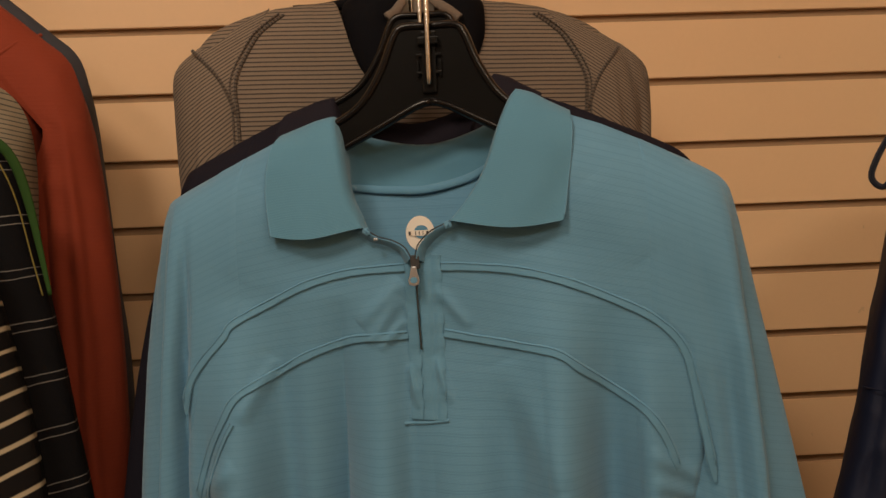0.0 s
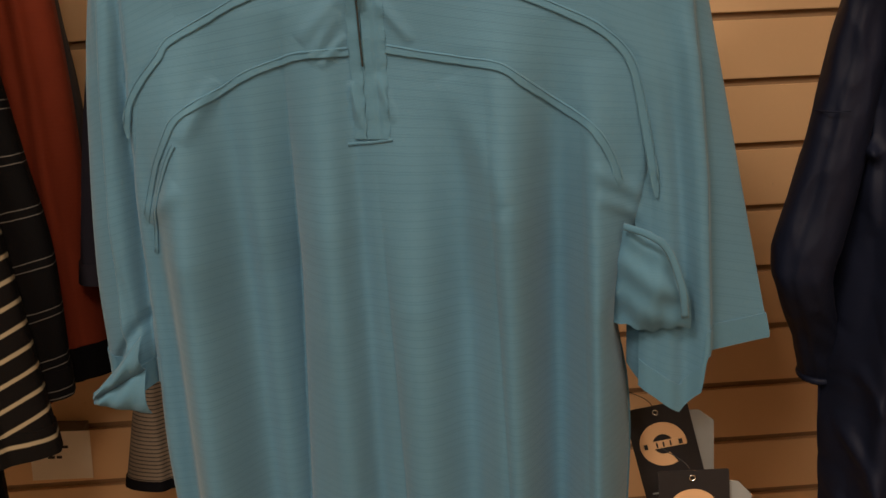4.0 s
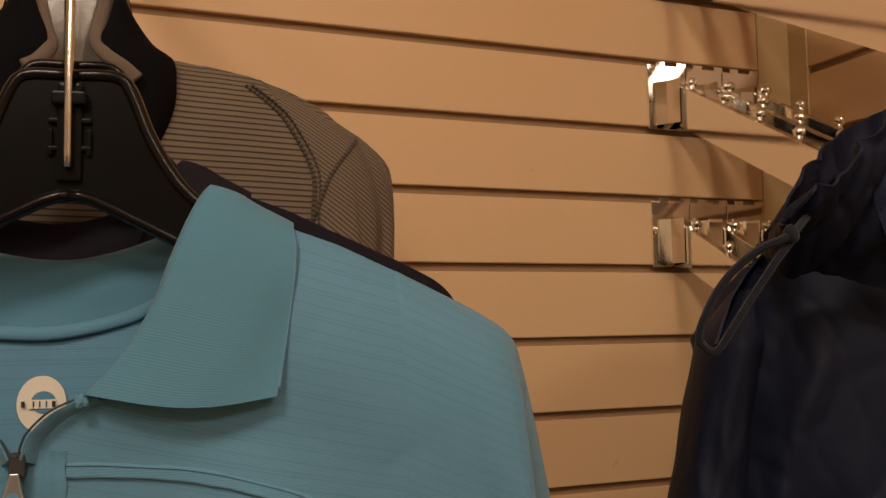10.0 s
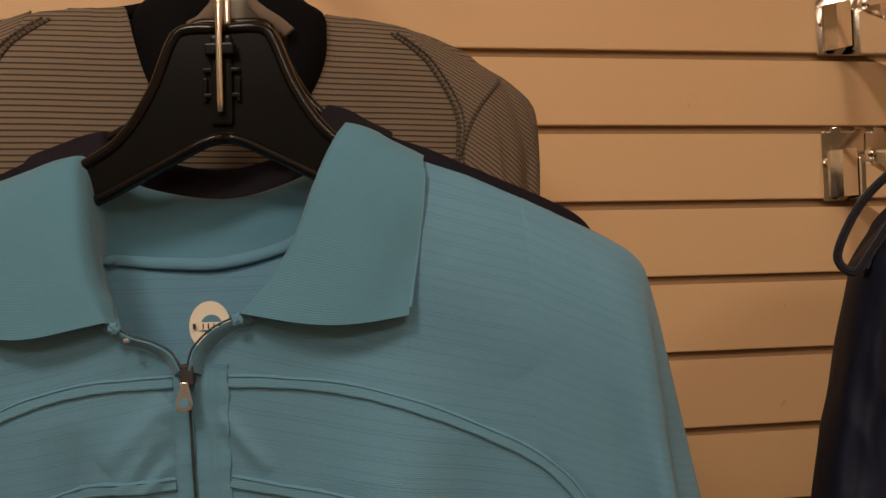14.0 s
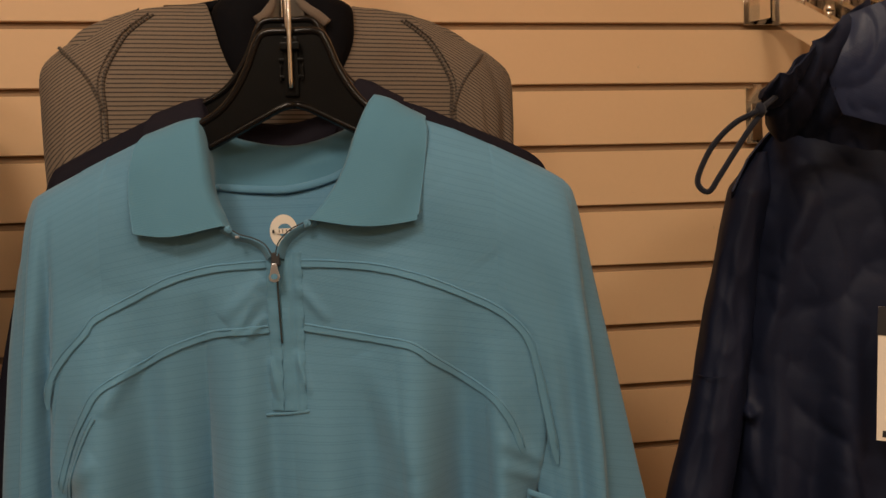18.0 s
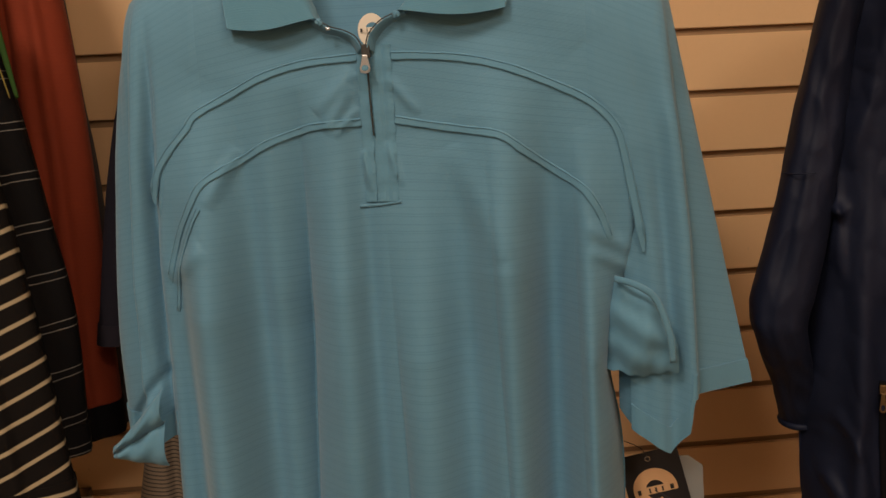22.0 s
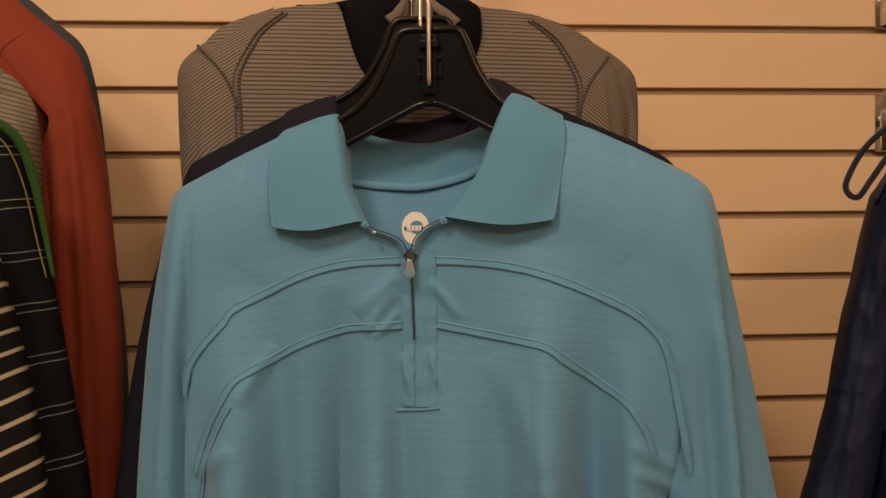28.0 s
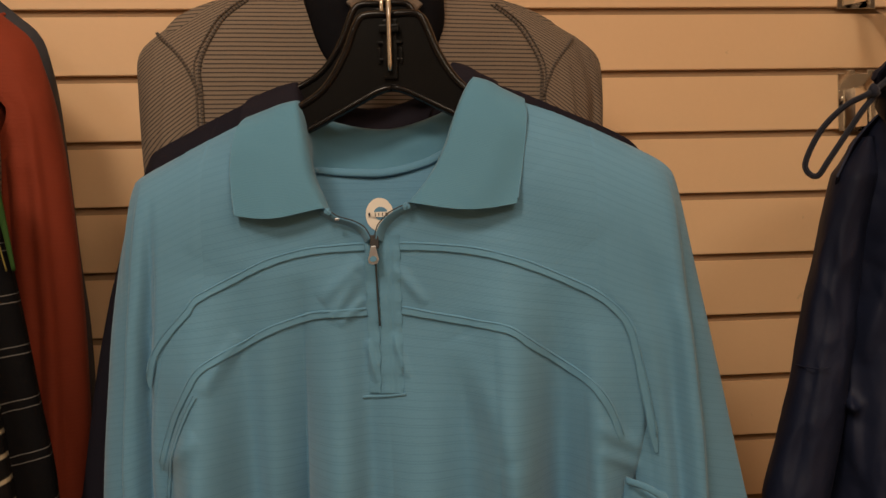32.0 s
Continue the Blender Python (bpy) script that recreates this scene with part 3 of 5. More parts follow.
def polo_torso(dip=0.013):
    left = [(1.53, -0.190), (1.43, -0.196), (1.35, -0.198), (1.30, -0.200), (1.25, -0.204), (1.15, -0.204), (1.05, -0.208), (0.97, -0.206), (0.78, -0.205)]
    right = [(1.53, 0.196), (1.43, 0.203), (1.35, 0.205), (1.30, 0.203), (1.25, 0.193), (1.19, 0.176), (1.15, 0.170), (1.10, 0.178), (1.05, 0.181), (0.97, 0.179), (0.78, 0.173)]
    low = lambda s: float(SHOULDER(0.0032 + s * 0.195)) - 0.0012 - 0.018 * max(0.0, (abs(s) - 0.84) / 0.16) ** 2 - dip * min(1.0, max(0.0, ((0.47 if s > 0 else 0.56) - abs(s)) / 0.10))
    ends = [(s, low(s)) for s in (-1, -0.95, -0.9, -0.84, -0.75, -0.62, -0.56, -0.51, -0.46)], [(s, low(s)) for s in (0.40, 0.44, 0.47, 0.55, 0.62, 0.75, 0.84, 0.9, 0.95, 1)]
    return Torso(left, right,
                 front_top=ends[0] + [(-0.42, 1.485), (-0.35, 1.455), (-0.30, 1.442), (-0.262, 1.4370), (-0.21, 1.4315), (-0.155, 1.4280), (-0.112, 1.4230), (-0.086, 1.4155), (-0.078, 1.412), (-0.069, 1.4155), (-0.060, 1.4217), (-0.047, 1.4265), (-0.002, 1.4345), (0.069, 1.4410), (0.12, 1.444), (0.22, 1.454), (0.30, 1.470), (0.36, 1.492)] + ends[1],
                 back_top=ends[0] + [(-0.36, 1.508), (-0.28, 1.496), (-0.2, 1.486), (0.0, 1.479), (0.14, 1.486), (0.23, 1.496), (0.36, 1.510)] + ends[1],
                 hem=0.80, folds=FOLDS, square=40, tucks=TUCKS, ridges=RIDGES, line=SHOULDER, lean=0.045, drape=0.35)


def shoulder_sleeve(parent, torso, side, outer, inner, hem_front, hem_back, steps, valleys, label, material=None, trim=None, low_from=1.335, slant=0.0, hollow=0.006, level=0.0, cuff_from=0.945):
    """A sleeve cut in one with the shoulder. outer and inner: its two edges by height; steps and valleys: (line by height, width, depth) of its long folds."""
    xo_of, xi_of = smooth_of(outer), curve_of(sorted(inner))
    z0 = max(z for z, _ in outer) - 0.0015
    nf, nb, rows = 90, 30, 110
    q = np.r_[1 - (1 - np.linspace(0, 1, nf)) ** 1.7, np.linspace(1, 0, nb)[1:]]
    front = np.arange(len(q)) < nf

    def section(v, grow=0.0):
        hem = np.where(front, curve_of(hem_front)(q), curve_of(hem_back)(q))
        z = z0 + (hem - z0)[None] * v[:, None]
        xi, xo = xi_of(z), xo_of(z)
        xi = xi - side * 0.016 * np.clip((low_from + 0.01 - z) / 0.04, 0, 1)
        x = xi + (xo + side * grow - xi) * q[None]
        f = torso.depth(x, z, edged=False) + 0.0005 - 0.0012 * np.clip(q / 0.12, 0, 1)[None] - grow
        b = torso.depth(x, z, True, edged=False) - 0.0005 + 0.0012 * np.clip(q / 0.12, 0, 1)[None] + grow
        mid = torso.thick * 0.48 + torso.lean * (1.5 - z)
        low = np.clip((low_from - z) / 0.06, 0, 1)
        f = f + hollow * low * np.exp(-np.maximum(np.abs(x - xi) - 0.012, 0) / 0.010)
        for line, width, deep in steps:
            xc = curve_of(sorted(line))(z)
            g = np.clip((max(z for z, _ in line) - z) / 0.10, 0, 1)
            d = side * (x - xc) / width
            f = f + g * 40 * deep * np.maximum(side * (x - xc), 0) * 0.9
            f = f + deep * g / (1 + np.exp(-np.clip(d * 5, -50, 50))) - 0.22 * deep * g * np.exp(-((d + 2.2) / 2.4) ** 2)
        for line, width, deep in valleys:
            xc = curve_of(sorted(line))(z)
            g = np.clip((max(z for z, _ in line) - z) / 0.10, 0, 1)
            f = f + deep * g * np.exp(-(((x - xc) / width) ** 2))
        turn = 1 - np.sqrt(np.maximum(1 - np.clip(q, 0, 1) ** 6, 0))[None]
        f, b = f + (mid - f) * turn, b + (mid - b) * turn
        y = np.where(front[None], np.minimum(f, mid + 0.012), np.maximum(b, mid))
        uv = np.stack([np.where(front[None], x, 0.6 - x), torso.course(x, z) + slant * (x - xi) * np.clip(q / 0.05, 0, 1)[None] * np.clip((z - level) / 0.2, 0, 1)], -1)
        return np.stack([x, y, z], -1), uv

    g, uv = section(np.linspace(0, 1, rows) ** 1.1)
    if side < 0:
        g, uv = g[:, ::-1], uv[:, ::-1]
    sl = cloth("sleeve", g, material or M_AQUA, parent, label, uv=uv, thick=0.0009)
    g, _ = section(np.linspace(cuff_from, 1.0, 8), 0.0012)
    cloth("cuff", g if side > 0 else g[:, ::-1], trim or M_AQUA_TRIM, sl, "stitched sleeve hem", thick=0.0009)
    return sl


def even(points, n):
    """n places on a smooth curve with the same number of steps between each two points."""
    p = np.asarray(points, float)
    q = np.vstack([2 * p[0] - p[1], p, 2 * p[-1] - p[-2]])
    s = np.linspace(0, len(p) - 1, n)
    k = np.clip(s.astype(int), 0, len(p) - 2)
    t = (s - k)[:, None]
    a, b, c, e = q[k], q[k + 1], q[k + 2], q[k + 3]
    return 0.5 * (2 * b + (c - a) * t + (2 * a - 5 * b + 4 * c - e) * t**2 + (3 * b - a - 3 * c + e) * t**3)


def collar(parent, material, trim, jersey):
    """A knitted collar: a standing band round the neck, rolled over into a fall with two pointed leaves."""
    # from the end of one leaf round the back of the neck to the end of the other: the roll, and the free edge
    roll = [(-0.0487, -0.006, 1.4391), (-0.0560, -0.0045, 1.4500), (-0.0620, -0.001, 1.4650), (-0.0655, 0.004, 1.4830), (-0.0700, 0.012, 1.5050), (-0.0745, 0.026, 1.5225), (-0.0690, 0.046, 1.5180), (-0.0480, 0.066, 1.5080),
            (-0.0080, 0.074, 1.5030), (0.0330, 0.066, 1.5130), (0.0580, 0.046, 1.5270), (0.0640, 0.026, 1.5355), (0.0595, 0.013, 1.5240), (0.0530, 0.005, 1.5060), (0.0460, 0.000, 1.4840), (0.0355, -0.003, 1.4640), (0.0165, -0.006, 1.4415)]
    free = [(-0.1145, -0.0045, 1.4352), (-0.1165, -0.001, 1.4520), (-0.1177, 0.003, 1.4696), (-0.1172, 0.008, 1.4900), (-0.1165, 0.018, 1.5060), (-0.1140, 0.040, 1.5130), (-0.0980, 0.064, 1.5060), (-0.0660, 0.082, 1.4840),
            (-0.0080, 0.088, 1.4650), (0.0520, 0.082, 1.4820), (0.0860, 0.064, 1.5090), (0.1020, 0.040, 1.5190), (0.1032, 0.018, 1.5130), (0.1018, 0.008, 1.4960), (0.0988, 0.004, 1.4720), (0.0966, 0.000, 1.4560), (0.0943, -0.0045, 1.4388)]
    foot = [(-0.0440, 0.0010, 1.4365), (-0.0505, 0.010, 1.4470), (-0.0590, 0.022, 1.4580), (-0.0650, 0.032, 1.4660), (-0.0670, 0.040, 1.4700), (-0.0640, 0.047, 1.4705), (-0.0560, 0.053, 1.4695), (-0.0400, 0.057, 1.4680),
            (-0.0080, 0.060, 1.4675), (0.0250, 0.057, 1.4745), (0.0380, 0.052, 1.4800), (0.0455, 0.045, 1.4825), (0.0480, 0.036, 1.4810), (0.0460, 0.026, 1.4740), (0.0400, 0.016, 1.4640), (0.0300, 0.006, 1.4520), (0.0150, -0.001, 1.4390)]
    n = 161
    fold, edge, base = even(roll, n), even(free, n), even(foot, n)
    s = np.linspace(0, 16, n)
    out = fold[:, :2] - np.array([-0.006, 0.032])
    out /= np.linalg.norm(out, axis=1, keepdims=True)
    # stand, roll and fall in one piece
    w = np.linspace(0, 1, 36)[:, None]
    fall = fold[None] * (1 - w[..., None]) + edge[None] * w[..., None]
    puff = 0.0050 * (1 - (1 - np.minimum(1, w / 0.22)) ** 2) - 0.0032 * np.clip((w - 0.3) / 0.7, 0, 1) + 0.0010 * np.sin(w * 5.2 + s[None] * 0.8)
    ends = np.minimum(s, 16 - s)
    puff = puff - 0.0045 * np.clip((w - 0.3) / 0.7, 0, 1) * np.exp(-(((ends - 5) / 1.8) ** 2))[None]
    fall[..., :2] += puff[..., None] * out[None]
    fall[..., 2] -= 0.0046 * np.sin(math.pi * w) * np.exp(-((ends / 1.6) ** 2))[None]
    fall[..., 1] += 0.0012 * np.sin(w * 7.0 + 0.6) * np.exp(-((ends / 2.5) ** 2))[None]
    v = np.linspace(1, 0, 20)[:-1, None]
    stand = fold[None] * (1 - v[..., None]) + base[None] * v[..., None]
    swell = -0.0045 * (1 - (1 - np.minimum(1, v / 0.25)) ** 2) * np.clip((1 - v) / 0.5, 0, 1) * np.clip(ends / 1.0, 0.3, 1)[None]
    stand[..., :2] += swell[..., None] * out[None]
    stand[..., 2] -= 0.0015 * np.clip(v / 0.2, 0, 1)
    whole = np.concatenate([stand, fall])
    run = np.r_[0, np.cumsum(np.linalg.norm(np.diff((fold + edge) / 2, axis=0), axis=1))]
    uv = np.stack(np.broadcast_arrays(np.linspace(0, 0.11, len(whole))[:, None], run[None]), -1)
    cloth("collar", whole, material, parent, "ribbed fold-down collar with two pointed leaves", uv=uv, thick=0.0011)
    rim = fall[-1] + np.column_stack([out * 0.0005, np.zeros(n)])
    for piece in (rim[:39:3], rim[-39::3]):
        tube("collar_edge", piece, 0.0009, trim, parent, "knitted finishing edge of the collar", sides=6, n=50)
    tube("neck_tape", (base + np.column_stack([-out * 0.0022, np.zeros(n)]))[36:-36:6], 0.0036, trim, parent, "rolled neck tape", sides=12, n=90, flat=0.6, up=(0, -1, 0.4))
    # the back of the shirt, seen from inside below the tape
    k = np.linspace(0, 1, 26)[:, None, None]
    low = base * np.array([0.75, 0.35, 0.0]) + np.array([-0.004, 0.030, 1.385])
    bowl = (base[None] * (1 - k) + low[None] * k)[:, 24:-24]
    bowl[..., 2] += 0.0015 * np.sin(bowl[..., 0] * 90)
    cloth("inside_back", bowl[:, ::-1], jersey, parent, "inside of the back below the collar", uv=np.stack([bowl[..., 0], 2.0 - bowl[..., 2]], -1)[:, ::-1], thick=0.0006)


def seam(torso, points, parent, material, width=0.0062, name="seam", edged=False, lip=0.0008, taper=True):
    """A turned seam over the front: a flat band whose lower edge is folded and stands a little proud of the cloth."""
    n = 90
    p = spline(points, n)
    t = np.gradient(p, axis=0)
    t /= np.linalg.norm(t, axis=1, keepdims=True)
    d = np.column_stack([t[:, 1], -t[:, 0]])
    d *= 1.0 if d[n // 3, 1] < 0 else -1.0
    w = np.linspace(0, 1, 15)
    h = np.interp(w, [0, 0.10, 0.35, 0.70, 0.88, 0.96, 1], [-0.0010, 0.10 * lip, 0.40 * lip, 0.75 * lip, lip, 0.85 * lip, -0.0004])
    run = np.linspace(0, 1, n)
    wide = width * (np.clip((1.0 - run) / 0.06, 0.10, 1) ** 0.5 if taper else np.ones(n))
    wide = wide * (1 + 0.05 * np.sin(run * 41) + 0.04 * np.sin(run * 97))
    x = p[None, :, 0] + (w[:, None] - 0.5) * wide * d[None, :, 0]
    z = p[None, :, 1] + (w[:, None] - 0.5) * wide * d[None, :, 1]
    fade = np.clip((1.0 - run) / 0.08, 0, 1) if taper else np.ones(n)
    y = torso.depth(x, z, edged=edged) + 0.0012 - (0.0018 + h[:, None] * (1 + 0.12 * np.sin(run * 120))[None]) * fade[None]
    g = np.stack([x, y, z], -1)
    if np.cross(g[4, 36] - g[4, 35], g[5, 35] - g[4, 35])[1] > 0:
        g = g[:, ::-1]
    uv = np.stack([g[..., 0], 2.0 - g[..., 2]], -1)
    band = cloth(name, g, material, parent, thick=0.0003, uv=uv)
    x, z = p[:, 0] - d[:, 0] * wide * 0.36, p[:, 1] - d[:, 1] * wide * 0.36
    tube("stitching", np.column_stack([x, torso.depth(x, z, edged=edged) - 0.0014, z])[::5], 0.0003, M_AQUA_TRIM, band, sides=5, n=60)


def build_polo():
    ob = thing("polo_shirt", POLO, "aqua blue short-sleeved quarter-zip polo shirt on a black hanger", "shirt", "shirts on the middle rail")
    torso = polo_torso()
    torso.build(ob, M_AQUA, "aqua jersey front with soft vertical folds", nu=320, nv=300)
    collar(ob, M_AQUA_RIB, M_AQUA_TRIM, M_AQUA)
    # chest seams: an upper and a lower arch on each side of the zip
    seam(torso, [(-0.0198, 1.4098), (-0.0427, 1.4088), (-0.0653, 1.4066), (-0.0929, 1.3995), (-0.1190, 1.3880), (-0.1446, 1.3755), (-0.1540, 1.3690), (-0.1575, 1.3625), (-0.1640, 1.3560), (-0.1750, 1.3450), (-0.1850, 1.3320), (-0.1905, 1.3180), (-0.1920, 1.304)], ob, M_AQUA_TRIM)
    seam(torso, [(0.0070, 1.4095), (0.0285, 1.4085), (0.0635, 1.4045), (0.0981, 1.3950), (0.1323, 1.3805), (0.1535, 1.3695), (0.1690, 1.3560), (0.1765, 1.3440), (0.1810, 1.3262), (0.1862, 1.2996), (0.1910, 1.2729), (0.1945, 1.2505)], ob, M_AQUA_TRIM)
    seam(torso, [(-0.0198, 1.3605), (-0.0545, 1.3590), (-0.0729, 1.3548), (-0.0961, 1.3468), (-0.1198, 1.3346), (-0.1440, 1.3215), (-0.1525, 1.3130), (-0.1600, 1.3000), (-0.1725, 1.2790), (-0.1820, 1.2560), (-0.1870, 1.236)], ob, M_AQUA_TRIM)
    seam(torso, [(-0.1510, 1.2994), (-0.1590, 1.2858), (-0.1700, 1.2629), (-0.1790, 1.2352), (-0.1830, 1.2117)], ob, M_AQUA_TRIM, 0.0036, lip=0.0008)
    seam(torso, [(0.0070, 1.3614), (0.0349, 1.3558), (0.0612, 1.3512), (0.0874, 1.3462), (0.1045, 1.3340), (0.1258, 1.3185), (0.1471, 1.3038), (0.1590, 1.2880), (0.1670, 1.2690), (0.1700, 1.2560)], ob, M_AQUA_TRIM)
    # placket: a narrow and a broad strip, puckered along their stitching, open above the slider
    zz = np.linspace(1.418, 1.2985, 90)
    q = np.linspace(0, 1, 15)
    for lo, hi, k in ((-0.0198, -0.0106, 0), (-0.0102, 0.0068, 1)):
        x2 = lo + (hi - lo) * q[None] + 0.0004 * np.sin(zz * 390 + k)[:, None]
        x2, z2 = np.broadcast_arrays(x2, zz[:, None])
        rim_ = 1 - np.sin(math.pi * q) ** 0.5
        pucker = 0.00022 * np.sin(zz * 1150 + 2 * k)[:, None] * (0.15 + rim_[None]) + 0.0006 * (np.sin(zz * 260 + k) * np.sin(zz * 97))[:, None]
        tuck = 0.0012 * np.exp(-(((x2 + 0.0005) / 0.0016) ** 2)) if k else 0.0
        y2 = torso.depth(x2, z2) - 0.0007 - 0.0008 * np.sin(math.pi * q[None]) ** 0.4 + 0.7 * pucker + tuck
        cloth("placket", np.stack([x2, y2, z2], -1), M_AQUA_TRIM, ob, "puckered zip placket", thick=0.0006)
    for side, pts in ((-1, [(-0.0487, 1.4391), (-0.0384, 1.4325), (-0.0275, 1.4290), (-0.0189, 1.4240), (-0.0140, 1.4160)]), (1, [(0.0173, 1.4416), (0.0030, 1.4352), (-0.0058, 1.4272), (-0.0085, 1.4222), (-0.0100, 1.4160)])):
        p3 = np.array([(x, -0.0045 + 0.0025 * (i == 0), z) for i, (x, z) in enumerate(pts)])
        line = spline(p3, 40)
        q = np.linspace(0, 1, 9)[:, None]
        x = line[None, :, 0] + side * 0.0042 * q
        z = line[None, :, 2] - 0.0030 * q
        y = line[None, :, 1] * (1 - q) + (torso.depth(x, np.minimum(z, 1.44)) - 0.0012) * q - 0.0009 * np.sin(math.pi * q)
        g = np.stack([x, y, z + 0 * x], -1)
        cloth("neckline_facing", g if side > 0 else g[:, ::-1], M_AQUA_TRIM, ob, "turned edge of the open neck", thick=0.0006)
        tube("zip_tape", p3 + np.array([-side * 0.0008, 0.0004, 0.0006]), 0.0005, M_ZIP_DARK, ob, "open dark zip", sides=6, n=40)
        bm = bmesh.new()
        bmesh.ops.create_icosphere(bm, subdivisions=3, radius=0.0027)
        for v in bm.verts:
            v.co *= 1 + 0.6 * noise.noise(v.co * 700 + Vector((side, 0, 0)))
            v.co.y *= 0.6
        bmesh.ops.translate(bm, vec=(pts[0][0] + 0.0035 * -side, -0.0045, pts[0][1] - 0.0025), verts=bm.verts[:])
        part("collar_end", bm, M_AQUA_TRIM, ob, "bunched stitching at the collar end", True)
    box("zip_stop", (-0.0392, -0.0085, 1.4298), (-0.0362, -0.0062, 1.4318), M_ZIP, ob, "small metal zip stop", 0.0006)
    tube("zip_tape", torso.on([(-0.0112, 1.414), (-0.0108, 1.38), (-0.0098, 1.350)], 0.0030, 12), 0.0007, M_ZIP_DARK, ob, "closed dark zip", sides=6)
    tube("bar_tack", torso.on([(-0.0250, 1.2950), (-0.010, 1.2958), (0.0085, 1.2980)], 0.0005), 0.0012, M_AQUA_TRIM, ob, sides=8, flat=0.6)
    y0 = float(torso.depth(np.array(-0.011), np.array(1.41))) - 0.006
    box("zip_slider", (-0.0142, y0 - 0.0025, 1.4085), (-0.0078, y0 + 0.003, 1.4185), M_INK, ob, "black zip slider", 0.0012)
    pull = slab("zip_pull", [(-0.0132, 1.4105), (-0.0098, 1.4105), (-0.0085, 1.404), (-0.0075, 1.4005), (-0.0085, 1.3975), (-0.0118, 1.3965), (-0.0150, 1.3975), (-0.0158, 1.4005), (-0.0146, 1.404)], 0.0016, M_ZIP, ob, "silver zip pull", 0.0004, y0 - 0.0046)
    slab("pull_window", disc(-0.0116, 1.4008, 0.0026, 0.0022, 16), 0.0004, M_AQUA_TRIM, pull, y=y0 - 0.0052)
    # woven label inside the neck
    thing_label(ob, -0.0150, 1.4338, 0.0112, 0.0535)
    # sleeves
    shoulder_sleeve(ob, torso, 1,
                    [(1.497, 0.150), (1.4876, 0.1699), (1.4743, 0.1963), (1.4633, 0.2115), (1.4477, 0.2180), (1.4029, 0.2275), (1.3512, 0.2385), (1.2994, 0.2495), (1.2368, 0.2625), (1.136, 0.2840)],
                    [(1.50, 0.150), (1.375, 0.150), (1.3634, 0.160), (1.3498, 0.1751), (1.3264, 0.1824), (1.293, 0.1895), (1.2563, 0.195), (1.14, 0.200)],
                    [(0, 1.102), (0.12, 1.094), (0.30, 1.082), (0.40, 1.096), (0.45, 1.102), (0.48, 1.130), (1, 1.132)], [(0, 1.140), (1, 1.132)],
                    [([(1.466, 0.2055), (1.4339, 0.2133), (1.3749, 0.2189), (1.3222, 0.2250), (1.2594, 0.2310), (1.146, 0.2365)], 0.0028, 0.013)],
                    [([(1.40, 0.196), (1.337, 0.2062), (1.26, 0.212), (1.15, 0.217)], 0.007, 0.006), ([(1.46, 0.178), (1.35, 0.197), (1.15, 0.225)], 0.006, 0.002)], "short sleeve with long hanging folds", slant=-0.30)
    shoulder_sleeve(ob, torso, -1,
                    [(1.497, -0.142), (1.4924, -0.1528), (1.4703, -0.1999), (1.4595, -0.2110), (1.4238, -0.2204), (1.3859, -0.2280), (1.3478, -0.2345), (1.2784, -0.2430), (1.22, -0.2490), (1.17, -0.2520), (1.09, -0.2510)],
                    [(1.50, -0.142), (1.385, -0.140), (1.3661, -0.152), (1.3431, -0.1758), (1.3251, -0.1863), (1.2994, -0.1896), (1.2677, -0.200), (1.2236, -0.203), (1.17, -0.204), (1.10, -0.206)],
                    [(0, 1.108), (0.5, 1.092), (1, 1.104)], [(0, 1.098), (1, 1.104)],
                    [([(1.462, -0.1990), (1.3876, -0.2060), (1.3145, -0.2125), (1.2331, -0.2200), (1.10, -0.224)], 0.0030, 0.010)],
                    [([(1.455, -0.1866), (1.3872, -0.1886), (1.3142, -0.195), (1.2331, -0.200), (1.10, -0.204)], 0.0045, 0.010), ([(1.185, -0.186), (1.171, -0.190), (1.150, -0.212), (1.120, -0.236)], 0.005, 0.012), ([(1.25, -0.226), (1.17, -0.214), (1.15, -0.211)], 0.006, 0.004)], "short sleeve with long hanging folds and a twisted hem", slant=0.30)
    # twisted sleeve end: two rolls of cloth across the hem
    k, v = np.meshgrid(np.linspace(0, 1, 40), np.linspace(0, 1, 24))
    for a0, a1, b0, b1, out in ((1.0960, 1.1480, 1.0900, 1.1180, 0.010), (1.0930, 1.1200, 1.0860, 1.0800, 0.007)):
        x = -0.2545 + k * 0.050
        z = (a0 + (a1 - a0) * k**1.15) * (1 - v) + (b0 + (b1 - b0) * k) * v
        y = 0.0165 - out * np.sin(math.pi * v) ** 0.7 * np.clip(k * 6, 0.2, 1) + 0.0012 * np.sin(k * 14 + v * 5) + 0.004 * (1 - k) ** 4
        cloth("twisted_hem", np.stack([x, y, z], -1), M_AQUA_TRIM, ob, "twisted hem of the sleeve", thick=0.0008)
    # tucked gusset and the turned-in hem under the arm
    s = np.linspace(0, 1, 26)
    t = np.linspace(0, 1, 30)
    S, T = np.meshgrid(s, t)
    lean = 0.045 * 0.3
    x = 0.160 + S * (0.042 + 0.018 * np.sin(np.clip(T * 1.1, 0, 1) * math.pi * 0.5))
    z = 1.232 - T * 0.080 - 0.012 * S * (1 - T) + (0.0022 * np.sin(S * 9) + 0.0010 * np.sin(S * 31)) * T
    y = 0.004 + lean - 0.016 * np.sin(S * math.pi * 0.8) * np.sin(T * math.pi * 0.85 + 0.2) + 0.0016 * np.sin(S * 12 + T * 7) + 0.0012 * np.sin(T * 17 - S * 6) + 0.010 * (1 - S) ** 4
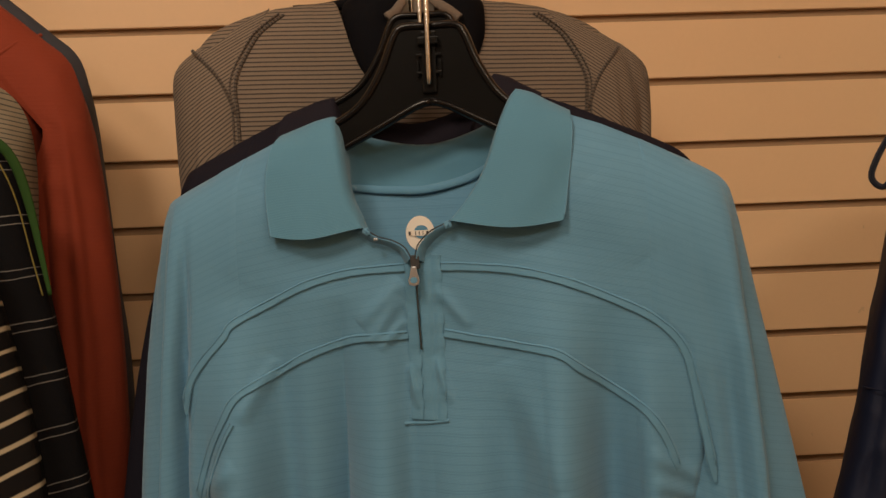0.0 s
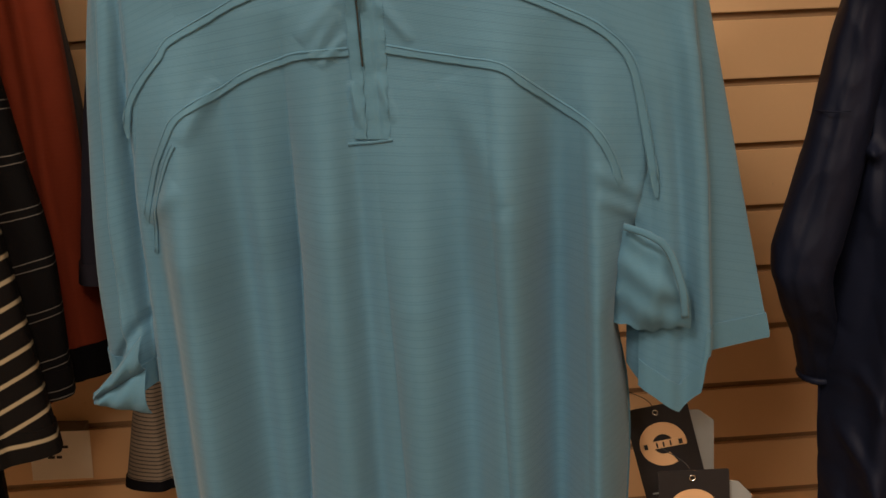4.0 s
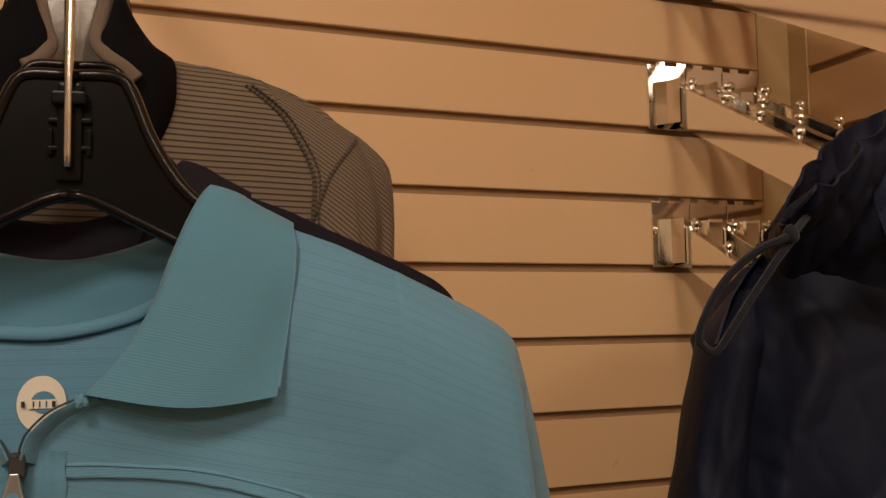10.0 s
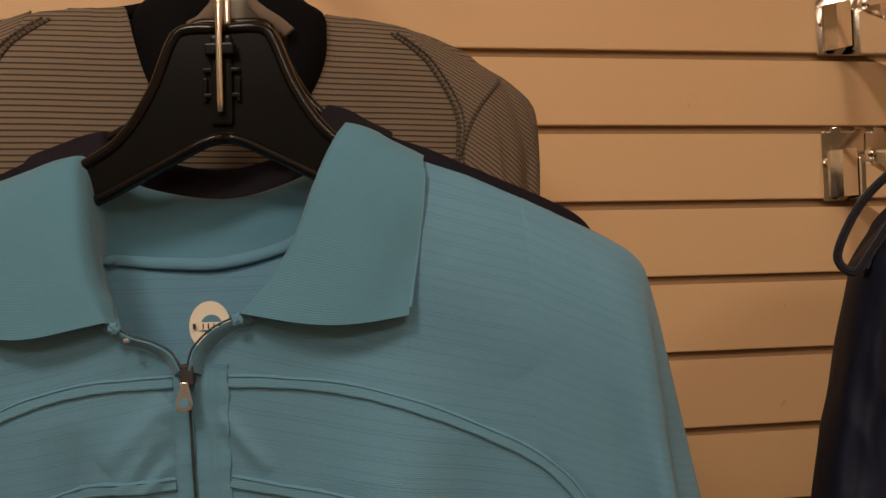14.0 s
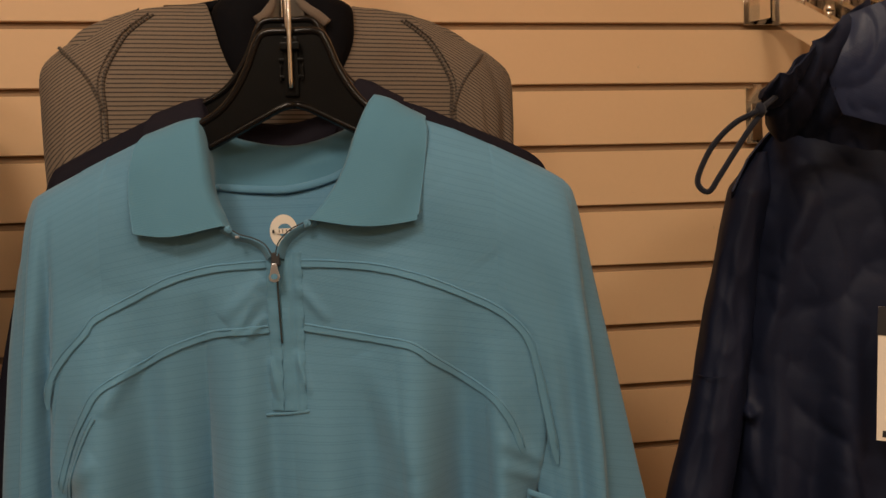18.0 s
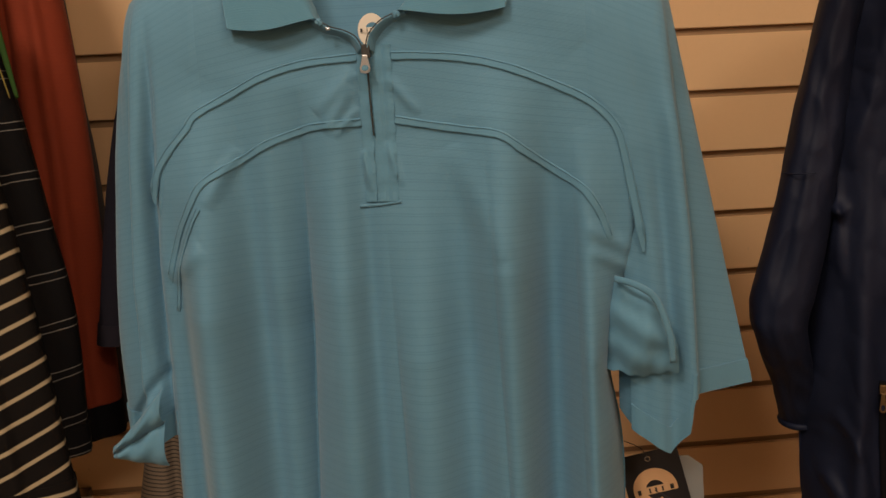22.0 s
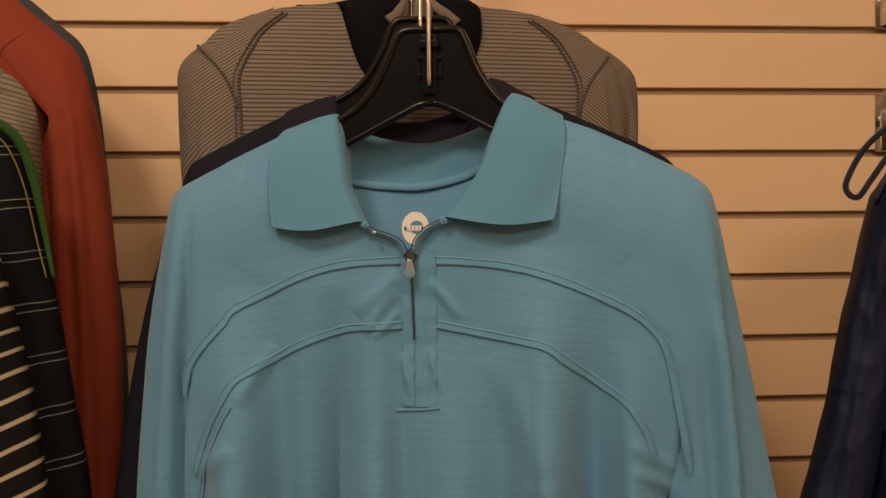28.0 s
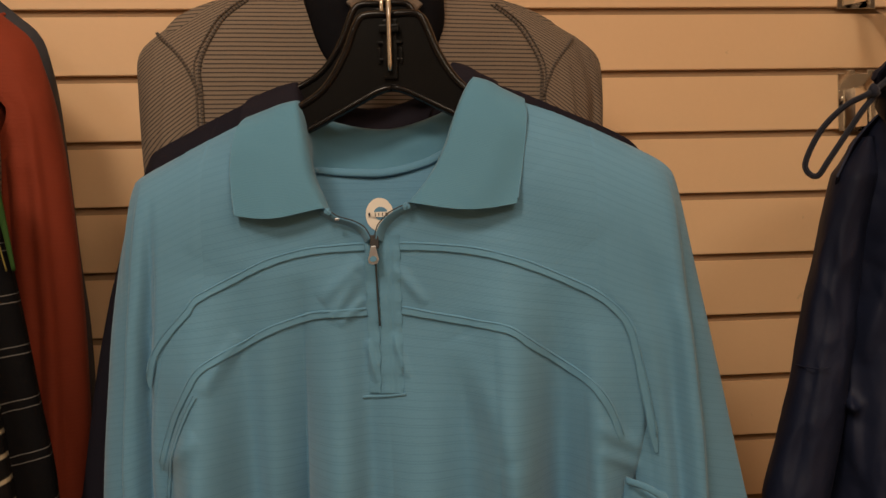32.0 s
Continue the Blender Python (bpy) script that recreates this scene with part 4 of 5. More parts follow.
    cloth("gusset", np.stack([x, y, z], -1), M_AQUA_TRIM, ob, "underarm gusset folded forward")
    tube("gusset_seam", [(0.171, 0.009, 1.231), (0.188, -0.001, 1.2265), (0.2015, -0.002, 1.215), (0.2115, -0.001, 1.187), (0.2145, 0.003, 1.164)], 0.0026, M_AQUA_TRIM, ob, flat=0.3, sides=8)
    x = 0.176 + S * 0.047
    z = 1.165 - T * (0.050 + 0.024 * np.sin(S * math.pi * 0.9))
    y = 0.020 + lean - 0.012 * np.sin(S * math.pi) + 0.003 * np.sin(S * 11 + T * 4) + 0.012 * T
    cloth("underarm_hem", np.stack([x, y, z], -1), M_AQUA, ob, "hanging inner hem of the sleeve")
    return torso


def thing_label(parent, x, z, r, y):
    """A round white print inside the neck, with a shape cut in its middle and lettering bars across."""
    lab = slab("neck_label", disc(x, z, r, r * 1.20), 0.0008, M_WHITE, parent, "round white printed neck label", y=y)
    slab("label_mark", disc(x + 0.001, z + 0.001, r * 0.50, r * 0.46), 0.0004, M_AQUA_TRIM, lab, y=y - 0.0006)
    slab("label_band", [(x - r * 0.5, z - 0.0020), (x + r * 0.62, z - 0.0020), (x + r * 0.62, z + 0.0022), (x - r * 0.5, z + 0.0022)], 0.0003, M_WHITE, lab, y=y - 0.0010)
    for k, (dx, w) in enumerate(((-0.0088, 0.0016), (-0.0036, 0.0006), (-0.0008, 0.0006), (0.0022, 0.0006), (0.0050, 0.0016))):
        slab("letter_bar", [(x + dx, z - 0.0013), (x + dx + w, z - 0.0013), (x + dx + w, z + 0.0015), (x + dx, z + 0.0015)], 0.0002, M_INK, lab, y=y - 0.0014)
    return lab


build_polo()
ARM_Z = 1.862
hanger(POLO @ pose(0.001, 0.030, 1.531), "black plastic hanger holding the aqua polo shirt", ARM_Z - 1.531 + 0.002)


# ---- charcoal polo shirt behind it ----
CHAR = pose(-0.004, 0.770, 0.028, 0, 0, -8.5)


def build_charcoal():
    ob = thing("polo_shirt", CHAR, "charcoal polo shirt hanging behind the aqua one", "shirt", "shirts on the middle rail")
    torso = polo_torso(0.0)
    torso.folds, torso.tucks, torso.ridges = (), (), ()
    torso.build(ob, M_CHAR)
    collar(ob, M_CHAR_RIB, M_CHAR, M_CHAR)
    shoulder_sleeve(ob, torso, 1, [(1.497, 0.150), (1.4876, 0.1720), (1.4743, 0.2010), (1.4633, 0.2190), (1.4477, 0.2280), (1.4029, 0.2370), (1.3512, 0.2390), (1.2994, 0.2370), (1.16, 0.2380)],
                    [(1.50, 0.150), (1.375, 0.150), (1.35, 0.172), (1.293, 0.186), (1.14, 0.186)], [(0, 1.16), (1, 1.16)], [(0, 1.16), (1, 1.16)], [], [([(1.40, 0.20), (1.15, 0.21)], 0.007, 0.005)], "charcoal short sleeve", M_CHAR, M_CHAR_RIB)
    shoulder_sleeve(ob, torso, -1, [(1.497, -0.142), (1.4924, -0.1528), (1.4703, -0.1999), (1.4595, -0.2110), (1.4238, -0.2240), (1.38, -0.2380), (1.28, -0.2640), (1.135, -0.2900)],
                    [(1.50, -0.142), (1.385, -0.140), (1.34, -0.178), (1.28, -0.200), (1.135, -0.235)], [(0, 1.135), (1, 1.135)], [(0, 1.135), (1, 1.135)], [], [([(1.40, -0.20), (1.11, -0.255)], 0.008, 0.006)], "charcoal sleeve swung out to the side", M_CHAR, M_CHAR_RIB)


build_charcoal()
hanger(CHAR @ pose(0.004, 0.030, 1.533), "black plastic hanger holding the charcoal polo shirt", ARM_Z - 1.561 + 0.002)


# ---- taupe pinstripe pullover ----
HOOD = pose(0.0, 0.862, 0.0, 0, 0, 5.7)


def build_pullover():
    ob = thing("pullover", HOOD, "taupe pinstriped zip-neck pullover with a black stand collar", "pullover", "shirts on the middle rail")
    line = curve_of([(-0.26, 1.55), (-0.2155, 1.608), (-0.1981, 1.6175), (-0.1816, 1.6265), (-0.1521, 1.639), (-0.1234, 1.647), (-0.0861, 1.652), (0.0, 1.66), (0.0861, 1.654), (0.1234, 1.649), (0.1521, 1.641), (0.1816, 1.6285), (0.1981, 1.6195), (0.2155, 1.610), (0.26, 1.55)])
    low = lambda s: float(line(s * 0.2)) - 0.0012 - 0.02 * max(0.0, (abs(s) - 0.84) / 0.16) ** 2
    tops = [(s, low(s)) for s in (-1, -0.95, -0.9, -0.84, -0.75, -0.62, -0.48, -0.35)], [(s, low(s)) for s in (0.35, 0.48, 0.62, 0.75, 0.84, 0.9, 0.95, 1)]
    torso = Torso(left=[(1.67, -0.198), (1.60, -0.203), (1.5, -0.195), (1.3, -0.178), (0.9, -0.178)], right=[(1.67, 0.198), (1.60, 0.203), (1.5, 0.195), (1.3, 0.178), (0.9, 0.178)],
                  front_top=tops[0] + [(-0.28, 1.60), (0, 1.575), (0.28, 1.60)] + tops[1], back_top=tops[0] + [(0, 1.65)] + tops[1],
                  hem=0.86, thick=0.08, folds=[(-0.12, 0.02, 0.004, 1.6), (0.12, 0.02, 0.004, 1.6), (0.05, 0.02, -0.003, 1.55)], round_=0.03, square=40, line=line)
    torso.build(ob, M_HOOD)
    for side in (-1, 1):
        p = torso.on([(side * 0.1169, 1.6381), (side * 0.1340, 1.624), (side * 0.1447, 1.611), (side * 0.1613, 1.5769), (side * 0.161, 1.5457), (side * 0.160, 1.50)], 0.0012)
        tube("shoulder_seam", p, 0.0015, M_HOOD_SEAM, ob, sides=8, flat=0.5, n=60)
        tube("shoulder_seam", p + np.array([side * 0.0045, 0.0004, 0.001]), 0.0009, M_HOOD_SEAM, ob, sides=6, flat=0.6, n=60)
        x, z = spline([(side * 0.200, 1.606), (side * 0.1762, 1.5771), (side * 0.162, 1.5457)], 30).T
        tube("armhole_seam", np.column_stack([x, torso.depth(x, z, edged=False) - 0.0012, z]), 0.0016, M_HOOD_SEAM, ob, sides=8, flat=0.5, n=40)
        outer = [(1.6475, 0.126), (1.640, 0.1521), (1.6275, 0.1816), (1.6185, 0.1981), (1.609, 0.2155), (1.588, 0.2365), (1.55, 0.2380), (1.51, 0.2370), (1.36, 0.233), (1.14, 0.234), (0.93, 0.244)]
        inner = [(1.66, 0.124), (1.60, 0.150), (1.55, 0.162), (1.3, 0.176), (0.93, 0.196)]
        sl = shoulder_sleeve(ob, torso, side, [(z, side * x * (1.0 if side > 0 else np.interp(x, [0.13, 0.2], [1.0, 0.925]) * np.interp(z, [0.93, 1.3], [1.22, 1.0]))) for z, x in outer], [(z, side * x) for z, x in inner], [(0, 0.945), (1, 0.945)], [(0, 0.945), (1, 0.945)],
                             [([(1.60, side * 0.190), (1.5, side * 0.200), (0.93, side * 0.206)], 0.006, 0.006)], [([(1.64, side * 0.196), (1.55, side * 0.222), (0.93, side * 0.224)], 0.007, 0.009)],
                             "long pinstriped sleeve", M_HOOD, M_BLACK, 1.50, slant=-side * 0.8, hollow=0.012, level=1.2, cuff_from=0.985)
    # black strips along the back of the shoulders
    tube("shoulder_strip", [(-0.108, 0.038, 1.6465), (-0.080, 0.040, 1.649), (-0.050, 0.038, 1.655)], 0.005, M_BLACK, ob, "black strip along the shoulder", sides=10, flat=0.8)
    tube("shoulder_strip", [(0.050, 0.038, 1.656), (0.070, 0.040, 1.651), (0.096, 0.038, 1.648)], 0.004, M_BLACK, ob, "black strip along the shoulder", sides=10, flat=0.8)
    # black stand collar, its taupe lining and rolled edges
    sides = {-1: ([(-0.0255, 1.6907), (-0.0186, 1.6665), (-0.0130, 1.6464), (-0.0250, 1.6285), (-0.021, 1.600), (-0.012, 1.575)], [(-0.0300, 1.6907), (-0.0387, 1.6723), (-0.0487, 1.6602), (-0.0625, 1.648), (-0.0640, 1.632), (-0.0600, 1.6060), (-0.0500, 1.5830), (-0.036, 1.570)]),
             1: ([(0.0285, 1.6923), (0.0231, 1.6663), (0.0185, 1.6483), (0.0385, 1.6256), (0.028, 1.600), (0.014, 1.575)], [(0.0330, 1.6923), (0.042, 1.6752), (0.0563, 1.6579), (0.0689, 1.6490), (0.0690, 1.6310), (0.0665, 1.6110), (0.0575, 1.5900), (0.042, 1.570)])}
    w = np.linspace(0, 1, 20)[:, None]
    for side, (a, b) in sides.items():
        a, b = spline(a, 40), spline(b, 40)
        p = a[None] * (1 - w[..., None]) + b[None] * w[..., None]
        down = np.linspace(0, 1, 40)[None]
        y0 = -0.006 - 0.004 * np.sin(math.pi * down)
        y1 = np.interp(down, [0, 0.35, 0.55, 1], [0.034, 0.026, 0.010, -0.0015])
        y = y0 + (y1 - y0) * (1 - np.sqrt(np.maximum(0, 1 - w**2.2))) - 0.0025 * np.sin(math.pi * w)
        g = np.stack([p[..., 0], y, p[..., 1]], -1)
        cloth("collar_front", g if side < 0 else g[::-1], M_BLACK, ob, "black outside of the stand collar")
    s = np.linspace(-1, 1, 24)
    k = np.linspace(0, 1, 20)[:, None]
    half = np.interp(k, [0, 0.4, 1], [0.031, 0.040, 0.046])
    g = np.stack([0.0015 + half * s[None], 0.050 - 0.040 * np.abs(s[None]) ** 2.2 + 0 * k, 1.700 - 0.110 * k + 0.001 * s[None]], -1)
    cloth("collar_lining", g, M_HOOD_TRIM, ob, "taupe ribbed collar lining")
    g = np.stack([0.0015 + (half + 0.003) * s[None], 0.054 - 0.040 * np.abs(s[None]) ** 2.2 + 0 * k, 1.6985 - 0.110 * k + 0.001 * s[None]], -1)
    cloth("collar_back", g[:, ::-1], M_BLACK, ob, "black back of the collar")
    for edge in ([(-0.021, 0.004, 1.697), (-0.0185, 0.000, 1.6782), (-0.0133, -0.006, 1.6523), (-0.0112, -0.008, 1.6437), (-0.0176, -0.012, 1.6332), (-0.0257, -0.015, 1.6271)], [(0.0251, 0.004, 1.701), (0.0204, 0.000, 1.6751), (0.0158, -0.006, 1.6525), (0.0202, -0.009, 1.6425), (0.0311, -0.013, 1.6341), (0.0395, -0.016, 1.6261)]):
        tube("collar_edge", edge, 0.0046, M_HOOD_TRIM, ob, "taupe ribbed edge of the collar", sides=12, n=60, flat=0.6)
    tube("collar_top", [(-0.021, 0.004, 1.697), (-0.022, 0.022, 1.7005), (-0.012, 0.045, 1.701), (0.003, 0.050, 1.7015), (0.016, 0.045, 1.702), (0.026, 0.022, 1.7025), (0.0251, 0.004, 1.701)], 0.0032, M_HOOD_TRIM, ob, "taupe ribbed edge of the collar", sides=10, n=60)
    box("neck_zip", (-0.006, 0.000, 1.585), (0.006, 0.004, 1.632), M_ZIP_DARK, ob, bevel=0.001)
    hg = thing("clear_hanger", HOOD @ pose(0, 0.028, 1.60), "clear plastic hanger with a steel stem inside the pullover", "coat hanger", "garment hangers")
    slab("body", [(-0.018, 0.0), (0.018, 0.0), (0.022, 0.04), (0.018, 0.094), (-0.018, 0.094), (-0.022, 0.04)], 0.006, M_CLEAR, hg, bevel=0.001, y=-0.014)
    slab("arm", [(-0.15, -0.03), (-0.02, 0.02), (0.02, 0.02), (0.15, -0.03), (0.15, -0.045), (0.0, 0.005), (-0.15, -0.045)], 0.006, M_CLEAR, hg, y=0.0)
    tube("hook", [(0, -0.016, 0.03), (0, -0.016, 0.11), (0.004, -0.01, 0.126), (0.015, -0.004, 0.136), (0.017, 0, 0.15), (0.017, 0, 0.232), (0.012, 0, 0.258), (0.0, 0, 0.264), (-0.012, 0, 0.258), (-0.017, 0, 0.24)], 0.0019, M_STEEL, hg, "bent steel wire hook", sides=10, n=50, up=(0, 1, 0.01))


build_pullover()

# ---- garments on the left-hand rail ----


def side_shirt(m, name, label, material, tip_x, tip_z, sleeve_line, half, hem, group="shirts on the side rail", width=0.2, rise=0.07, cuff=None, slant=0.0):
    """A hanging shirt seen from its right-hand side. tip: the shoulder end; sleeve_line: centres of the sleeve down to its end."""
    ob = thing(name, m, label, "shirt", group)
    mid = tip_x - width
    half_of = curve_of(half)
    run = np.r_[0, np.cumsum([math.dist(a, b) for a, b in zip(sleeve_line, sleeve_line[1:])])]
    pts = [(p[2], p[0], float(half_of(r / run[-1]))) for p, r in zip(sleeve_line, run)][2:]
    slope = rise / (width - 0.065)
    over = [(tip_x - 0.070, tip_z + 0.070 * slope), (tip_x - 0.035, tip_z + 0.030 * slope), (tip_x - 0.012, tip_z + 0.002), (tip_x + 0.004, tip_z - 0.012), (tip_x + 0.014, tip_z - 0.032)]
    line = curve_of([(mid - width, tip_z), (mid - 0.065, tip_z + rise), (mid + 0.065, tip_z + rise)] + over + [(tip_x + 0.08, tip_z - 0.12)])
    low = lambda s: float(line(mid + abs(s) * (width - 0.012))) - 0.0012 - 0.02 * max(0.0, (abs(s) - 0.84) / 0.16) ** 2
    shoulders = [(s, low(s)) for s in (-1, -0.95, -0.9, -0.84, -0.7, -0.5, -0.33)], [(s, low(s)) for s in (0.33, 0.5, 0.7, 0.84, 0.9, 0.95, 1)]
    t = Torso(left=[(tip_z + 0.1, mid - width), (tip_z - 0.15, mid - width + 0.02), (hem, mid - width + 0.01)], right=[(tip_z + 0.1, tip_x - 0.012), (tip_z, tip_x - 0.012), (tip_z - 0.12, tip_x - 0.016), (hem, tip_x - 0.012)],
              front_top=shoulders[0] + [(-0.2, tip_z + rise - 0.05), (0, tip_z + rise - 0.08), (0.2, tip_z + rise - 0.05)] + shoulders[1], back_top=shoulders[0] + [(0, tip_z + rise - 0.02)] + shoulders[1],
              hem=hem, thick=0.06, folds=[(mid + 0.09, 0.02, 0.006, tip_z - 0.05), (mid + 0.15, 0.014, -0.005, tip_z - 0.02)], round_=0.022, square=30, line=line)
    t.build(ob, material)
    outer = [(z, x) for x, z in over] + [(z, x + h) for z, x, h in pts]
    inner = [(tip_z + 0.2, tip_x - 0.072), (tip_z - 0.02, tip_x - 0.060)] + [(z, x - h) for z, x, h in pts]
    end = sleeve_line[-1][2]
    sl = shoulder_sleeve(ob, t, 1, outer, inner, [(0, end), (1, end)], [(0, end), (1, end)],
                         [([(tip_z - 0.04, tip_x - 0.004)] + [(z, x + h * 0.25) for z, x, h in pts], 0.006, 0.006)], [([(tip_z - 0.06, tip_x - 0.03)] + [(z, x - h * 0.4) for z, x, h in pts], 0.007, 0.005)],
                         "hanging sleeve", material, cuff or material, tip_z - 0.10, slant=slant, hollow=0.010)
    ring = [(mid + 0.062 * math.cos(a), 0.032 + 0.026 * math.sin(a), tip_z + rise - 0.012 + 0.012 * abs(math.cos(a))) for a in np.linspace(0, 2 * math.pi, 40)]
    tube("neck_rib", ring, 0.007, material, ob, sides=8, n=80, flat=1.6, up=(0, 0, 1))
    hanger(m @ pose(mid, 0.030, tip_z + 0.062), "black plastic hanger on the side rail", ARM_Z + 0.002 - tip_z - 0.062, wide=width * 0.9)
    return ob, t


side_shirt(pose(0.0, 0.925, 0), "long_sleeved_shirt", "slate grey long-sleeved shirt behind the rust one", M_SLATE, -0.341, 1.640,
                      [(-0.360, 0.03, 1.640), (-0.350, 0.03, 1.61), (-0.341, 0.03, 1.57), (-0.334, 0.03, 1.50), (-0.326, 0.03, 1.40), (-0.317, 0.03, 1.30), (-0.312, 0.03, 1.05)],
                      [(0, 0.006), (0.06, 0.020), (0.3, 0.021), (1, 0.021)], 1.02, rise=0.10)
rust, rust_t = side_shirt(pose(0.0, 0.862, 0), "long_sleeved_shirt", "rust red long-sleeved shirt with ribbed texture", M_RED, -0.328, 1.622,
                          [(-0.344, 0.03, 1.626), (-0.330, 0.03, 1.59), (-0.320, 0.028, 1.54), (-0.314, 0.026, 1.45), (-0.309, 0.024, 1.34), (-0.308, 0.022, 1.20), (-0.305, 0.022, 1.06)],
                          [(0, 0.008), (0.06, 0.014), (0.15, 0.017), (0.35, 0.024), (0.7, 0.026), (1, 0.026)], 1.03, rise=0.10, cuff=M_BLACK)
tube("shoulder_seam", rust_t.on([(-0.346, 1.632), (-0.362, 1.618), (-0.380, 1.600), (-0.386, 1.57)], 0.0006), 0.0018, M_RED, rust, sides=8, flat=0.6)
khaki, _ = side_shirt(pose(0.0, 0.815, 0), "short_sleeved_shirt", "khaki pinstriped short-sleeved shirt", M_KHAKI, -0.356, 1.576,
                      [(-0.376, 0.03, 1.58), (-0.364, 0.03, 1.555), (-0.360, 0.03, 1.516), (-0.361, 0.03, 1.44)], [(0, 0.006), (0.15, 0.018), (0.4, 0.020), (1, 0.020)], 1.06, rise=0.07, slant=-0.3)
tube("armhole_seam", [(-0.395, -0.001, 1.560), (-0.376, -0.003, 1.570), (-0.360, -0.001, 1.572)], 0.0018, M_KHAKI, khaki, sides=8, flat=0.6)
check, check_t = side_shirt(pose(0.0, 0.765, 0), "checked_shirt", "black shirt with thin white lines and green shoulder trim", M_PLAID, -0.344, 1.522,
                            [(-0.366, 0.03, 1.518), (-0.356, 0.03, 1.485), (-0.353, 0.03, 1.45), (-0.343, 0.03, 1.376), (-0.331, 0.03, 1.285), (-0.320, 0.03, 1.20), (-0.322, 0.03, 1.075)],
                            [(0, 0.008), (0.12, 0.028), (0.25, 0.032), (0.5, 0.035), (1, 0.038)], 0.80, rise=0.07, slant=0.12)
tube("shoulder_trim", [(-0.388, 0.010, 1.540), (-0.362, 0.006, 1.530), (-0.340, 0.010, 1.519), (-0.329, 0.014, 1.502), (-0.3215, 0.018, 1.472), (-0.3145, 0.020, 1.43), (-0.3085, 0.020, 1.395)], 0.0042, M_GREEN, check, "green shoulder trim", sides=10, flat=0.45, taper=[(0, 1), (0.5, 1), (1, 0.4)])
tube("yellow_piping", [(-0.386, 0.002, 1.530), (-0.362, 0.000, 1.521), (-0.343, 0.003, 1.510), (-0.3340, 0.006, 1.494), (-0.3270, 0.011, 1.468), (-0.3190, 0.014, 1.425), (-0.3125, 0.015, 1.395)], 0.0007, M_YELLOW, check, "thin yellow piping", sides=6)
for k in range(3):
    tube("chest_line", check_t.on([(-0.378 + 0.010 * k, 1.490 - 0.012 * k), (-0.370 + 0.010 * k, 1.462 - 0.014 * k)], 0.0012, 8), 0.0007, M_KHAKI, check, "short pale line on the chest", sides=6)
side_shirt(pose(0.0, 0.715, 0), "striped_shirt", "black shirt with cream horizontal stripes", M_STRIPE, -0.352, 1.455,
                       [(-0.392, 0.03, 1.455), (-0.372, 0.03, 1.42), (-0.362, 0.03, 1.375), (-0.352, 0.03, 1.31), (-0.344, 0.03, 1.24), (-0.336, 0.028, 1.16), (-0.326, 0.026, 1.045)],
                       [(0, 0.008), (0.12, 0.028), (0.2, 0.034), (0.36, 0.038), (0.8, 0.042), (1, 0.044)], 0.78, rise=0.07, slant=0.42)

# ---- navy windbreaker ----
def creased(g, amp, across, along_, seed):
    """The same cloth with sharp, wandering creases pushed out of it."""
    n = np.cross(np.gradient(g, axis=1), np.gradient(g, axis=0))
    n /= np.maximum(np.linalg.norm(n, axis=2, keepdims=True), 1e-9)
    h = np.empty(g.shape[:2])
    for i in range(g.shape[0]):
        for j in range(g.shape[1]):
            x, y, z = g[i, j]
            warp = noise.noise(Vector((x * 6, z * 6, seed + 4.5))) * 0.8
            a = noise.noise(Vector((x * across + y * across + warp, z * along_ + warp, seed)))
            b = noise.noise(Vector((x * across * 2.7 + z * 9, z * along_ * 2.4 - x * 7, seed + 8.1)))
            h[i, j] = (1 - min(1.0, abs(a) * 2.4)) ** 2 + 0.35 * (1 - min(1.0, abs(b) * 2.4)) ** 2
    return g + n * (amp * (h - 0.4))[..., None]


NAVY = pose(0.365, 0.701, 0.0, 0, 0, -26.6)


